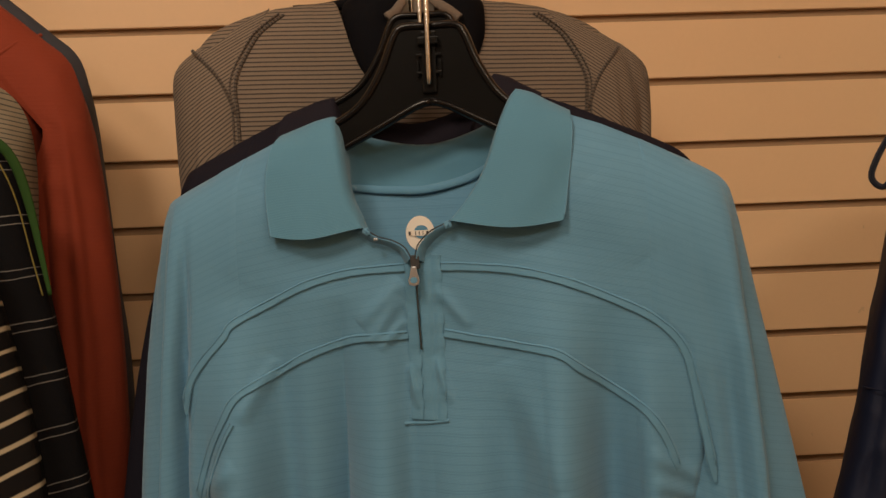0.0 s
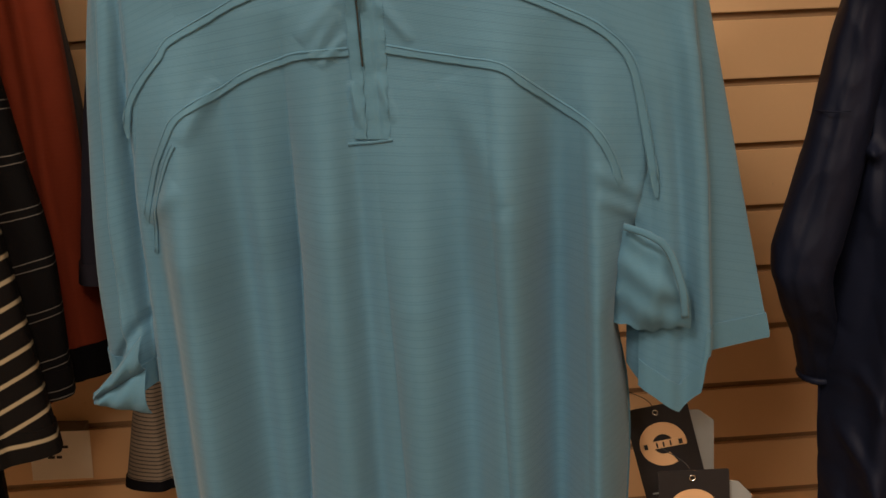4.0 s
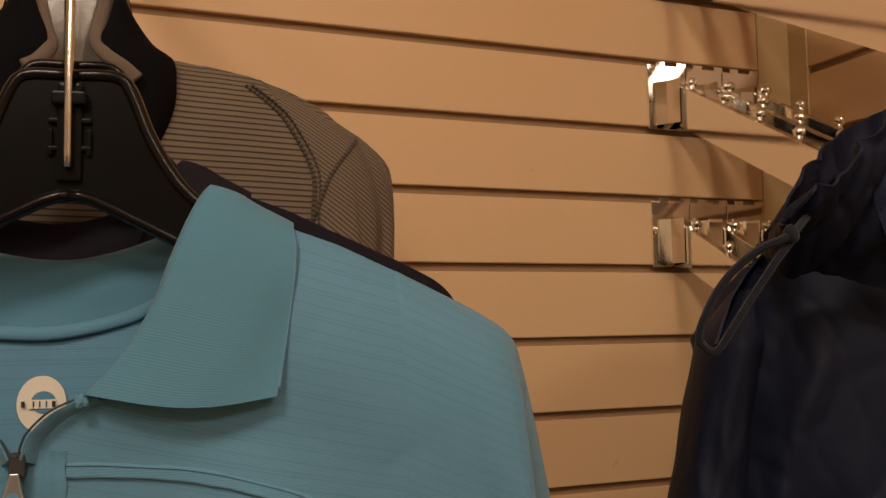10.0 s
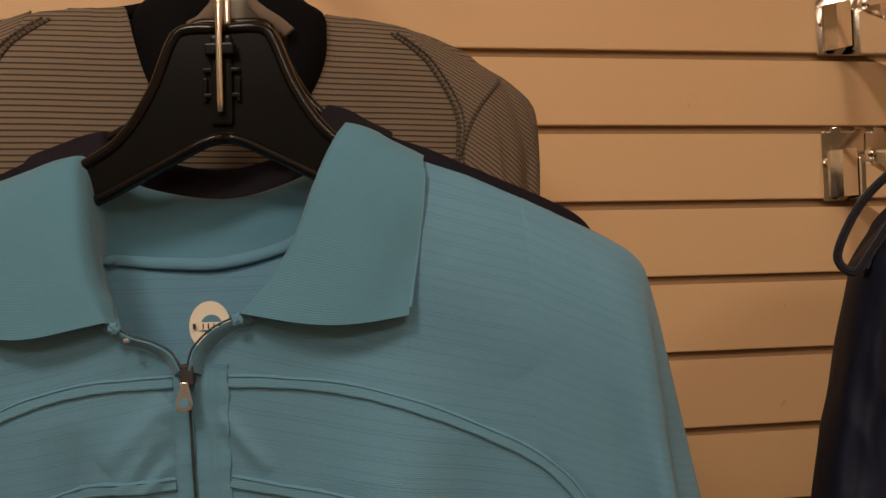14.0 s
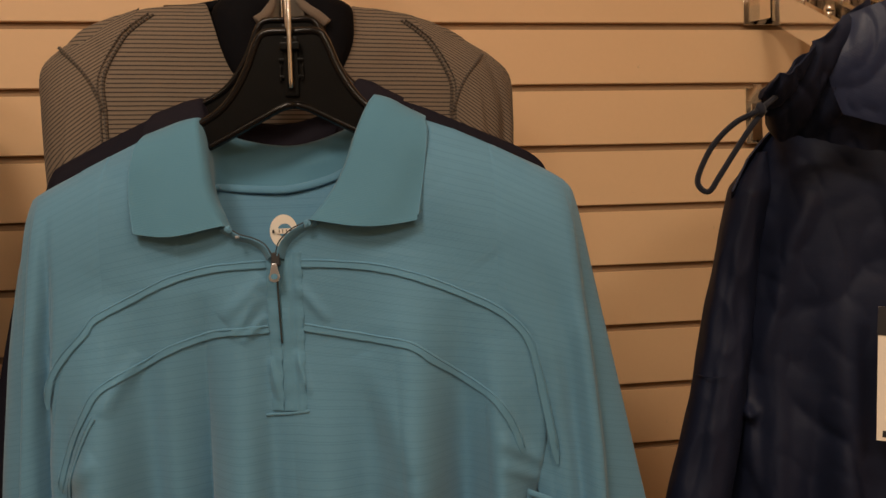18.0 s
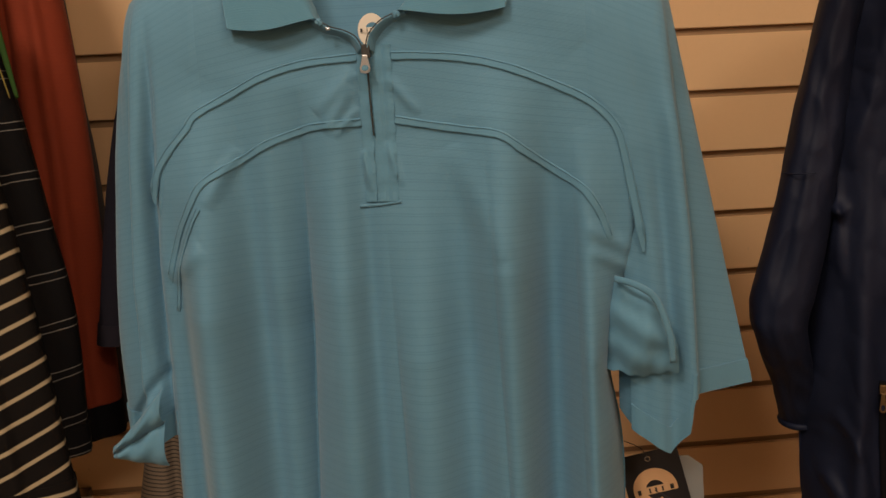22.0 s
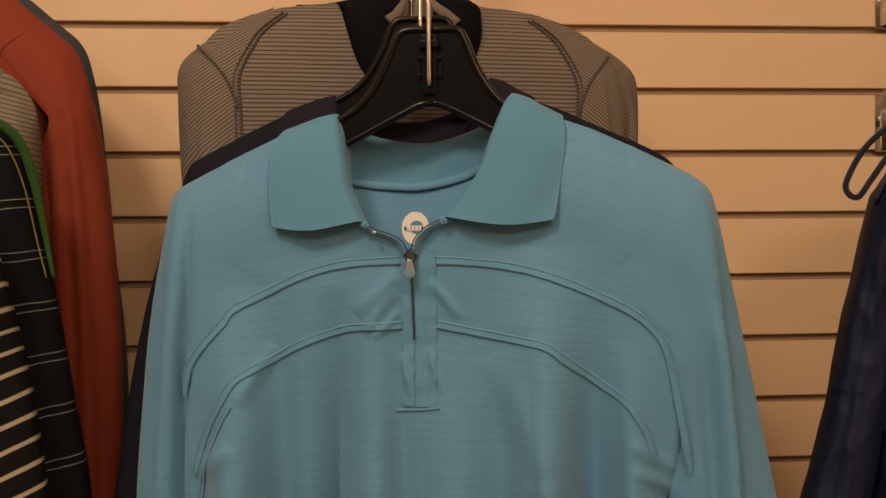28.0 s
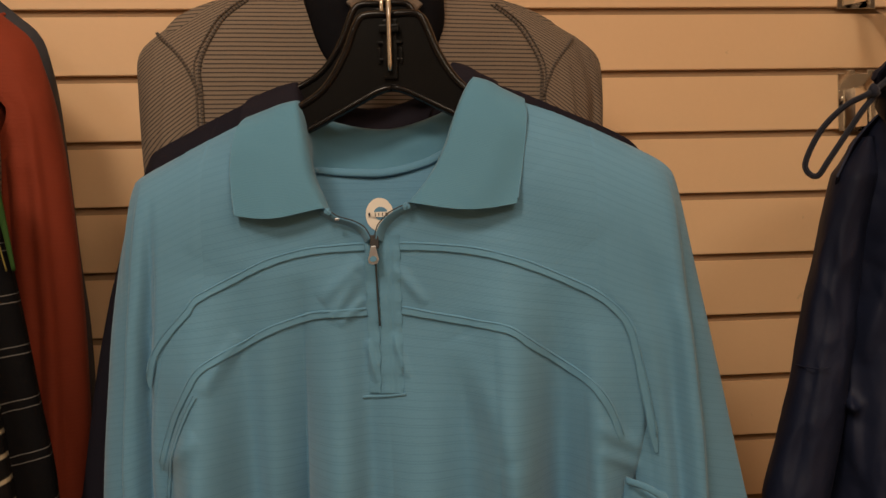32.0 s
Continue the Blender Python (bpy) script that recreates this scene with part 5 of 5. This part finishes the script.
def build_navy():
    ob = thing("windbreaker", NAVY, "navy blue nylon windbreaker with a hanging drawcord", "jacket")
    t = Torso(left=[(1.56, 0.004), (1.47, 0.000), (1.40, -0.004), (1.25, -0.016), (1.15, -0.022), (1.05, -0.020), (1.00, -0.017), (0.95, -0.015), (0.8, -0.012)], right=[(1.56, 0.34), (1.47, 0.36), (1.25, 0.35), (0.8, 0.35)],
              front_top=[(-1, 1.455), (-0.93, 1.484), (-0.85, 1.503), (-0.72, 1.522), (-0.55, 1.532), (-0.30, 1.49), (0, 1.42), (0.30, 1.49), (0.45, 1.525), (0.8, 1.480), (1, 1.43)],
              back_top=[(-1, 1.455), (-0.93, 1.484), (-0.85, 1.503), (-0.72, 1.522), (-0.55, 1.532), (0, 1.515), (0.45, 1.525), (0.8, 1.480), (1, 1.43)],
              hem=0.76, thick=0.10, folds=[(0.030, 0.010, 0.007, 1.32), (0.055, 0.014, -0.006, 1.42), (0.085, 0.014, 0.008, 1.40), (0.13, 0.02, 0.006, 1.36), (0.17, 0.014, -0.004, 1.3)], round_=0.04,
              ridges=[(0.063, 1.456, 0.030, 1.380, 0.010, 0.006), (0.045, 1.401, 0.016, 1.300, 0.008, 0.005), (-0.004, 1.270, 0.018, 1.262, 0.007, 0.010), (0.004, 1.312, 0.014, 1.200, 0.006, 0.006), (0.060, 1.30, 0.045, 1.18, 0.009, 0.005),
                      (0.00, 1.03, 0.035, 0.985, 0.007, 0.007), (0.01, 1.00, 0.050, 0.965, 0.006, 0.006), (-0.005, 0.965, 0.03, 0.93, 0.006, 0.006), (0.01, 1.09, 0.03, 1.05, 0.006, 0.005)])
    g, uv = t.sheet(nu=230, nv=230)
    cloth("front", creased(g, 0.0034, 15.0, 9.0, 3), M_NAVY, ob, "wrinkled navy nylon front", uv=uv)
    g, uv = t.sheet(True, nu=60, nv=60)
    cloth("back", g[:, ::-1], M_NAVY_LINING, ob, uv=uv[:, ::-1])
    sleeve(ob, "sleeve", [(0.026, 0.050, 1.488), (0.014, 0.048, 1.448), (0.001, 0.045, 1.386), (-0.012, 0.036, 1.297), (-0.024, 0.024, 1.236), (-0.036, 0.012, 1.180), (-0.034, 0.018, 1.150), (-0.024, 0.050, 1.100), (-0.019, 0.070, 1.060)],
           [(0, 0.006), (0.07, 0.020), (0.19, 0.020), (0.4, 0.024), (0.55, 0.025), (0.68, 0.0265), (0.75, 0.022), (0.88, 0.020), (1, 0.018)], [(0, 0.02), (0.08, 0.044), (0.5, 0.045), (0.7, 0.034), (1, 0.026)], M_NAVY, "bent navy sleeve", [(-75, 0.5, 0.12), (-110, 0.25, 0.10)], n=150, sides=90, wobble=0.008, seed=21, crumple=0.05)
    tube("cuff", [(-0.019 + 0.0185 * math.cos(a), 0.070 + 0.0265 * math.sin(a), 1.0605) for a in np.linspace(0, 6.283, 30)], 0.0022, M_NAVY, ob, "elastic sleeve end", sides=8, n=60, up=(0, 0, 1), flat=1.4)
    tube("sleeve_seam", [(-0.034, 0.008, 1.299), (-0.022, -0.007, 1.299), (-0.008, -0.009, 1.300)], 0.0006, M_NAVY, ob, sides=6)
    # open stand collar: a gathered outside, the inside of the far half and a flap turned outwards
    w = np.linspace(0, 1, 40)[:, None, None]
    for k, (lo, hi) in enumerate((([(0.032, 0.040, 1.512), (0.030, 0.000, 1.503), (0.036, -0.014, 1.492), (0.053, -0.022, 1.492), (0.080, -0.026, 1.486), (0.117, -0.028, 1.480)], [(0.026, -0.040, 1.524), (0.022, -0.074, 1.519), (0.030, -0.085, 1.532), (0.042, -0.085, 1.538), (0.060, -0.078, 1.558), (0.099, -0.058, 1.592)]),
                                  ([(0.032, 0.040, 1.514), (0.070, 0.055, 1.522), (0.140, 0.085, 1.525), (0.230, 0.060, 1.52)], [(0.026, -0.038, 1.526), (0.070, 0.010, 1.575), (0.140, 0.060, 1.610), (0.240, 0.062, 1.62)]))):
        a, b = spline(lo, 70), spline(hi, 70)
        g = b[None] * (1 - w) + a[None] * w
        g[..., 1] -= 0.006 * np.sin(math.pi * w[..., 0])
        cloth("collar", creased(g if k == 0 else g[:, ::-1], 0.0062, 30.0, 14.0, 5 + k), M_NAVY, ob, "gathered stand collar")
    leaf = np.array([[(0.080 + 0.050 * s + 0.002 * q - 0.012 * math.sin(3 * q) * (1 - s), -0.064 - 0.006 * s - 0.006 * math.sin(3.1 * q) + 0.012 * q, 1.580 + 0.012 * s - q * (0.072 + 0.030 * s)) for s in np.linspace(0, 1, 40)] for q in np.linspace(0, 1, 50)])
    cloth("collar_flap", creased(leaf, 0.004, 22.0, 9.0, 9), M_NAVY_FLAP, ob, "turned-out collar flap")
    tube("front_zip", [(0.120, -0.030, 1.482), (0.121, -0.006, 1.44), (0.124, -0.004, 1.38)], 0.0045, M_ZIP_DARK, ob, "black front zip", sides=8, flat=0.5)
    tube("pocket_zip", t.on([(0.0465, 1.120), (0.0490, 1.04), (0.056, 0.93)], 0.003), 0.0030, M_BLACK, ob, "black pocket zip", sides=8, flat=0.4)
    y0 = float(t.depth(np.array(0.047), np.array(1.11))) - 0.006
    box("zip_slider", (0.0440, y0 - 0.003, 1.110), (0.0494, y0 + 0.003, 1.1185), M_BRASS, ob, "aged brass pocket zip slider", 0.0012)
    pull = slab("zip_pull", [(0.0452, 1.1115), (0.0482, 1.1115), (0.0490, 1.101), (0.0494, 1.0965), (0.0480, 1.0945), (0.0454, 1.0945), (0.0440, 1.0965), (0.0444, 1.101)], 0.0014, M_BRASS, ob, "aged brass pocket zip pull", 0.0004, y0 - 0.005)
    slab("pull_window", disc(0.0467, 1.0990, 0.0016, 0.0026, 14), 0.0004, M_NAVY, pull, y=y0 - 0.0056)
    tube("drawcord", [(0.034, -0.070, 1.524), (0.020, -0.084, 1.512), (0.002, -0.082, 1.503), (-0.014, -0.080, 1.487), (-0.0245, -0.078, 1.466), (-0.0240, -0.077, 1.457), (-0.017, -0.077, 1.4535), (-0.009, -0.079, 1.465), (0.002, -0.080, 1.482), (0.014, -0.082, 1.500), (0.024, -0.080, 1.512)], 0.0022, M_CORD, ob, "looped round drawcord", sides=10, n=110)
    bm = bmesh.new()
    bmesh.ops.create_icosphere(bm, subdivisions=3, radius=0.0040)
    for v in bm.verts:
        v.co *= 1 + 0.14 * noise.noise(v.co * 300)
        v.co.z *= 1.25
    bmesh.ops.translate(bm, vec=(0.0210, -0.083, 1.5125), verts=bm.verts[:])
    part("cord_knot", bm, M_CORD, ob, smooth=True)
    return ob, t


build_navy()
hanger(NAVY @ pose(0.195, 0.05, 1.545), "black plastic hanger inside the navy windbreaker", 0.235, wide=0.17)


def text_bars(parent, x0, x1, z_top, rows, y, height=0.0022, gap=0.0045, material=None, seed=1):
    rng = random.Random(seed)
    for k in range(rows):
        z = z_top - k * gap
        x = x0
        while x < x1 - 0.004:
            w = min(rng.uniform(0.004, 0.011), x1 - x)
            slab("text_bar", [(x, z), (x + w, z), (x + w, z - height), (x, z - height)], 0.0002, material or M_INK, parent, y=y)
            x += w + 0.002


def info_tag():
    ob = thing("hang_tag", NAVY @ pose(0.098, -0.030, 1.257, 0, 4, -4), "white product tag with a black header on the windbreaker", "tag")
    sheet = slab("card", [(0.004, 0.0), (0.088, 0.0), (0.088, 0.104), (0.0, 0.104)], 0.0006, M_WHITE, ob)
    slab("header", [(0.0, 0.082), (0.088, 0.082), (0.088, 0.104), (0.0, 0.104)], 0.0004, M_TAG, ob, "black printed header", y=-0.0006)
    mark = slab("printed_mark", disc(0.016, 0.092, 0.008, 0.0055), 0.0002, M_RED_INK, ob, "red and white printed mark", y=-0.0010)
    slab("mark_light", disc(0.012, 0.0915, 0.005, 0.004), 0.0002, M_WHITE, mark, y=-0.0014)
    text_bars(sheet, 0.030, 0.080, 0.073, 2, -0.0004, 0.0036, 0.007, seed=4)
    text_bars(sheet, 0.012, 0.080, 0.056, 5, -0.0004, 0.0016, 0.0042, seed=5)
    text_bars(sheet, 0.014, 0.060, 0.029, 2, -0.0004, 0.0022, 0.008, seed=6)
    slab("foot_block", [(0.008, 0.003), (0.082, 0.003), (0.082, 0.008), (0.008, 0.008)], 0.0002, M_TAG, sheet, y=-0.0004)
    return ob


info_tag()


def brand_tag(m, label, wide=0.054, high=0.086, grey=True):
    """A black hang tag with a peach ring mark over a peach base card."""
    ob = thing("hang_tag", m, label, "tag", "hang tags on the polo shirts")
    slab("back_card", [(0.004, -0.094), (wide - 0.010, -0.094), (wide - 0.010, -0.01), (0.004, -0.01)], 0.0007, M_PEACH, ob, "peach back card", y=0.0022)
    if grey:
        slab("grey_card", [(wide - 0.012, -0.010), (wide + 0.008, -0.014), (wide + 0.018, -0.026), (wide + 0.004, -0.090), (wide - 0.02, -0.090)], 0.0007, M_GREYCARD, ob, "plain grey card", y=0.005)
    front = slab("front_card", [(0.001, 0), (wide - 0.001, 0), (wide, -0.001), (wide, -high), (0, -high), (0, -0.001)], 0.0007, M_TAG, ob, "black printed card")
    cx, cz, r = wide * 0.48, -high * 0.42, wide * 0.37
    ring = disc(cx, cz, r, r * 1.02, 40, -10, 296) + disc(cx, cz, r * 0.44, r * 0.46, 26, -10, 296)[::-1]
    slab("ring_mark", ring, 0.0003, M_PEACH, front, "peach ring mark", y=-0.0005)
    slab("ring_band", [(cx - r * 0.46, cz - 0.0034), (cx + r * 0.98, cz - 0.0034), (cx + r * 0.98, cz + 0.0036), (cx - r * 0.46, cz + 0.0036)], 0.0003, M_PEACH, front, y=-0.0008)
    for dx, w in ((-0.82, 0.15), (-0.30, 0.07), (-0.02, 0.07), (0.28, 0.07), (0.66, 0.16)):
        slab("letter_bar", [(cx + dx * r, cz - 0.0022), (cx + (dx + w) * r, cz - 0.0022), (cx + (dx + w) * r, cz + 0.0024), (cx + dx * r, cz + 0.0024)], 0.0002, M_INK, front, y=-0.0013)
    text_bars(front, wide * 0.12, wide * 0.85, -high * 0.93, 1, -0.0004, 0.0016, 0.004, M_GREYCARD, seed=9)
    tube("eyelet", [(cx + 0.0022 * math.cos(a), -0.0008, -0.006 + 0.0022 * math.sin(a)) for a in np.linspace(0, 6.28, 16)], 0.0006, M_STEEL, front, sides=6, n=24)
    tube("loop", [(cx, -0.001, -0.006), (cx - 0.004, 0.004, 0.004), (cx - 0.020, 0.020, 0.010)], 0.0004, M_INK, ob, sides=6)
    return ob


brand_tag(pose(0.200, 0.662, 1.032, 0, -3, -8), "black hang tag with a peach ring on the aqua polo")
brand_tag(pose(0.194, 0.745, 1.046, 0, -14, -12), "black hang tag with a peach ring on the charcoal polo")


def price_card():
    ob = thing("price_card", pose(-0.445, 1.052, 0.866, 0, 3, 3), "peach price card clipped to the slatwall", "card")
    slab("card", [(0, 0), (0.070, 0.0), (0.070, 0.062), (0, 0.062)], 0.0012, M_CARD, ob, bevel=0.0003)
    for z, x0, w in ((0.044, 0.018, 0.013), (0.044, 0.034, 0.010), (0.031, 0.020, 0.008), (0.031, 0.030, 0.006)):
        slab("text_bar", [(x0, z), (x0 + w, z), (x0 + w, z - 0.0035), (x0, z - 0.0035)], 0.0002, M_INK, ob, y=-0.0003)
    box("clip", (0.010, 0.001, 0.050), (0.060, 0.040, 0.060), M_CLEAR, ob, "clear plastic card clip", 0.001)
    return ob


price_card()

# ---- chrome waterfall arms ----


def waterfall(m, label, balls=6, group="chrome display arms", slope=28.5, reach=0.36, plate=0.049):
    """A chrome slatwall plate with a sloping arm set with balls. Origin: plate's top, on the wall's face."""
    ob = thing("waterfall_arm", m, label, "display arm", group)
    h = plate / 2
    box("plate", (-h - 0.006, -0.003, -0.074), (h - 0.006, -0.0005, -0.002), M_CHROME, ob, "bright chrome back plate", 0.0006)
    for x in (-0.014, 0.014):
        box("tab", (x - 0.006, -0.003, -0.004), (x + 0.006, 0.006, 0.0025), M_CHROME, ob, "hook tab in the groove", 0.0005)
    a = radians(slope)
    bm = bmesh.new()
    for s in (-1, 1):
        for y, z in ((-0.003, -0.018), (-0.003, -0.063), (-0.003 - reach * math.cos(a), -0.018 - 0.045 - reach * math.sin(a)), (-0.003 - reach * math.cos(a), -0.018 - reach * math.sin(a))):
            bm.verts.new((s * 0.0055, y, z))
    bm.verts.ensure_lookup_table()
    v = bm.verts
    for f in ((0, 1, 2, 3), (7, 6, 5, 4), (0, 3, 7, 4), (1, 5, 6, 2), (0, 4, 5, 1), (3, 2, 6, 7)):
        bm.faces.new([v[i] for i in f])
    bmesh.ops.recalc_face_normals(bm, faces=bm.faces[:])
    bmesh.ops.bevel(bm, geom=bm.edges[:], offset=0.0008, segments=2, affect="EDGES")
    part("arm", bm, M_CHROME, ob, "sloping rectangular chrome arm")
    for s in (-1, 1):
        # a strip of sheet metal folded from the plate out to the arm
        way = [(0.0175 if s > 0 else 0.0215, -0.0034), (0.0130, -0.0130), (0.0062, -0.0270)]
        rows = [[(s * (x + out), y - out, z) for x, y in way] for out, z in ((0, -0.022), (0, -0.070), (0.0014, -0.070), (0.0014, -0.022))]
        bm = bmesh.new()
        grid = [[bm.verts.new(c) for c in row] for row in rows]
        for r in range(4):
            for c in range(2):
                bm.faces.new((grid[r][c], grid[r][c + 1], grid[(r + 1) % 4][c + 1], grid[(r + 1) % 4][c]))
        for c in (0, 2):
            bm.faces.new([grid[r][c] for r in range(4)])
        bmesh.ops.recalc_face_normals(bm, faces=bm.faces[:])
        part("bracket", bm, M_CHROME, ob, "folded chrome bracket")
    for k in range(balls):
        d = 0.041 + k * 0.0588
        bm = bmesh.new()
        bmesh.ops.create_uvsphere(bm, u_segments=20, v_segments=12, radius=0.0058)
        bmesh.ops.create_cone(bm, cap_ends=True, segments=10, radius1=0.0026, radius2=0.0026, depth=0.008, matrix=Matrix.Translation((0, 0, -0.006)))
        bmesh.ops.translate(bm, vec=(0, -0.003 - d * math.cos(a), -0.018 - d * math.sin(a) + 0.0074), verts=bm.verts[:])
        part("ball", bm, M_CHROME, ob, "chrome stop ball", True)
    return ob


first = None
for level in (-4, -2, 0, 2):
    for k in range(3 if level < 2 else 2):
        m = pose(0.613 + 0.050 * (level == 2) + 0.050 * k, WALL, GROOVE - PITCH * level - 0.001)
        if first is None:
            first = waterfall(m, "chrome waterfall display arm hooked into the slatwall")
        else:
            copy_thing(first, m)


def straight_arm(x, y_end, z, label):
    """A straight chrome rail arm that carries the hangers."""
    ob = thing("rail_arm", pose(x, WALL, z), label, "display arm", "chrome rail arms")
    box("plate", (-0.024, -0.003, -0.030), (0.024, -0.0005, 0.042), M_CHROME, ob, bevel=0.0006)
    box("bar", (-0.0055, y_end - WALL, -0.026), (0.0055, -0.003, 0.0), M_CHROME, ob, "straight chrome bar", 0.001)
    return ob


straight_arm(0.0, 0.655, ARM_Z, "straight chrome arm carrying the middle shirts")
straight_arm(-0.545, 0.66, ARM_Z, "straight chrome arm carrying the side shirts")

# ---- slats of the two slatwalls ----


def slat_mesh(length, name):
    """One slat along x, its front at y 0, with softened lips."""
    bm = bmesh.new()
    bmesh.ops.create_cube(bm, size=1)
    for v in bm.verts:
        v.co = Vector((v.co.x * length, v.co.y * 0.0065 + 0.00325, v.co.z * (PITCH - 0.0088)))
    bmesh.ops.bevel(bm, geom=[e for e in bm.edges if abs(e.verts[0].co.x - e.verts[1].co.x) > 0.1 and e.verts[0].co.y < 0.002], offset=0.0007, segments=2, affect="EDGES")
    me = bpy.data.meshes.new(name)
    bm.to_mesh(me)
    bm.free()
    me.materials.append(M_SLAT)
    return me


long_x = X_END + 2.5
back_slat, right_slat = slat_mesh(long_x, "slat"), slat_mesh(4.160, "slat")
for k in range(-14, 20):
    z = GROOVE - PITCH * (k + 0.5)
    ob = new("slat", back_slat)
    ob.parent = wall_back
    ob.location = ((X_END - 2.5) / 2, WALL, z)
    ob = new("slat", right_slat)
    ob.parent = wall_right
    ob.matrix_basis = pose(X_RIGHT, 1.060 - 4.160 / 2, z, 0, 0, -90)
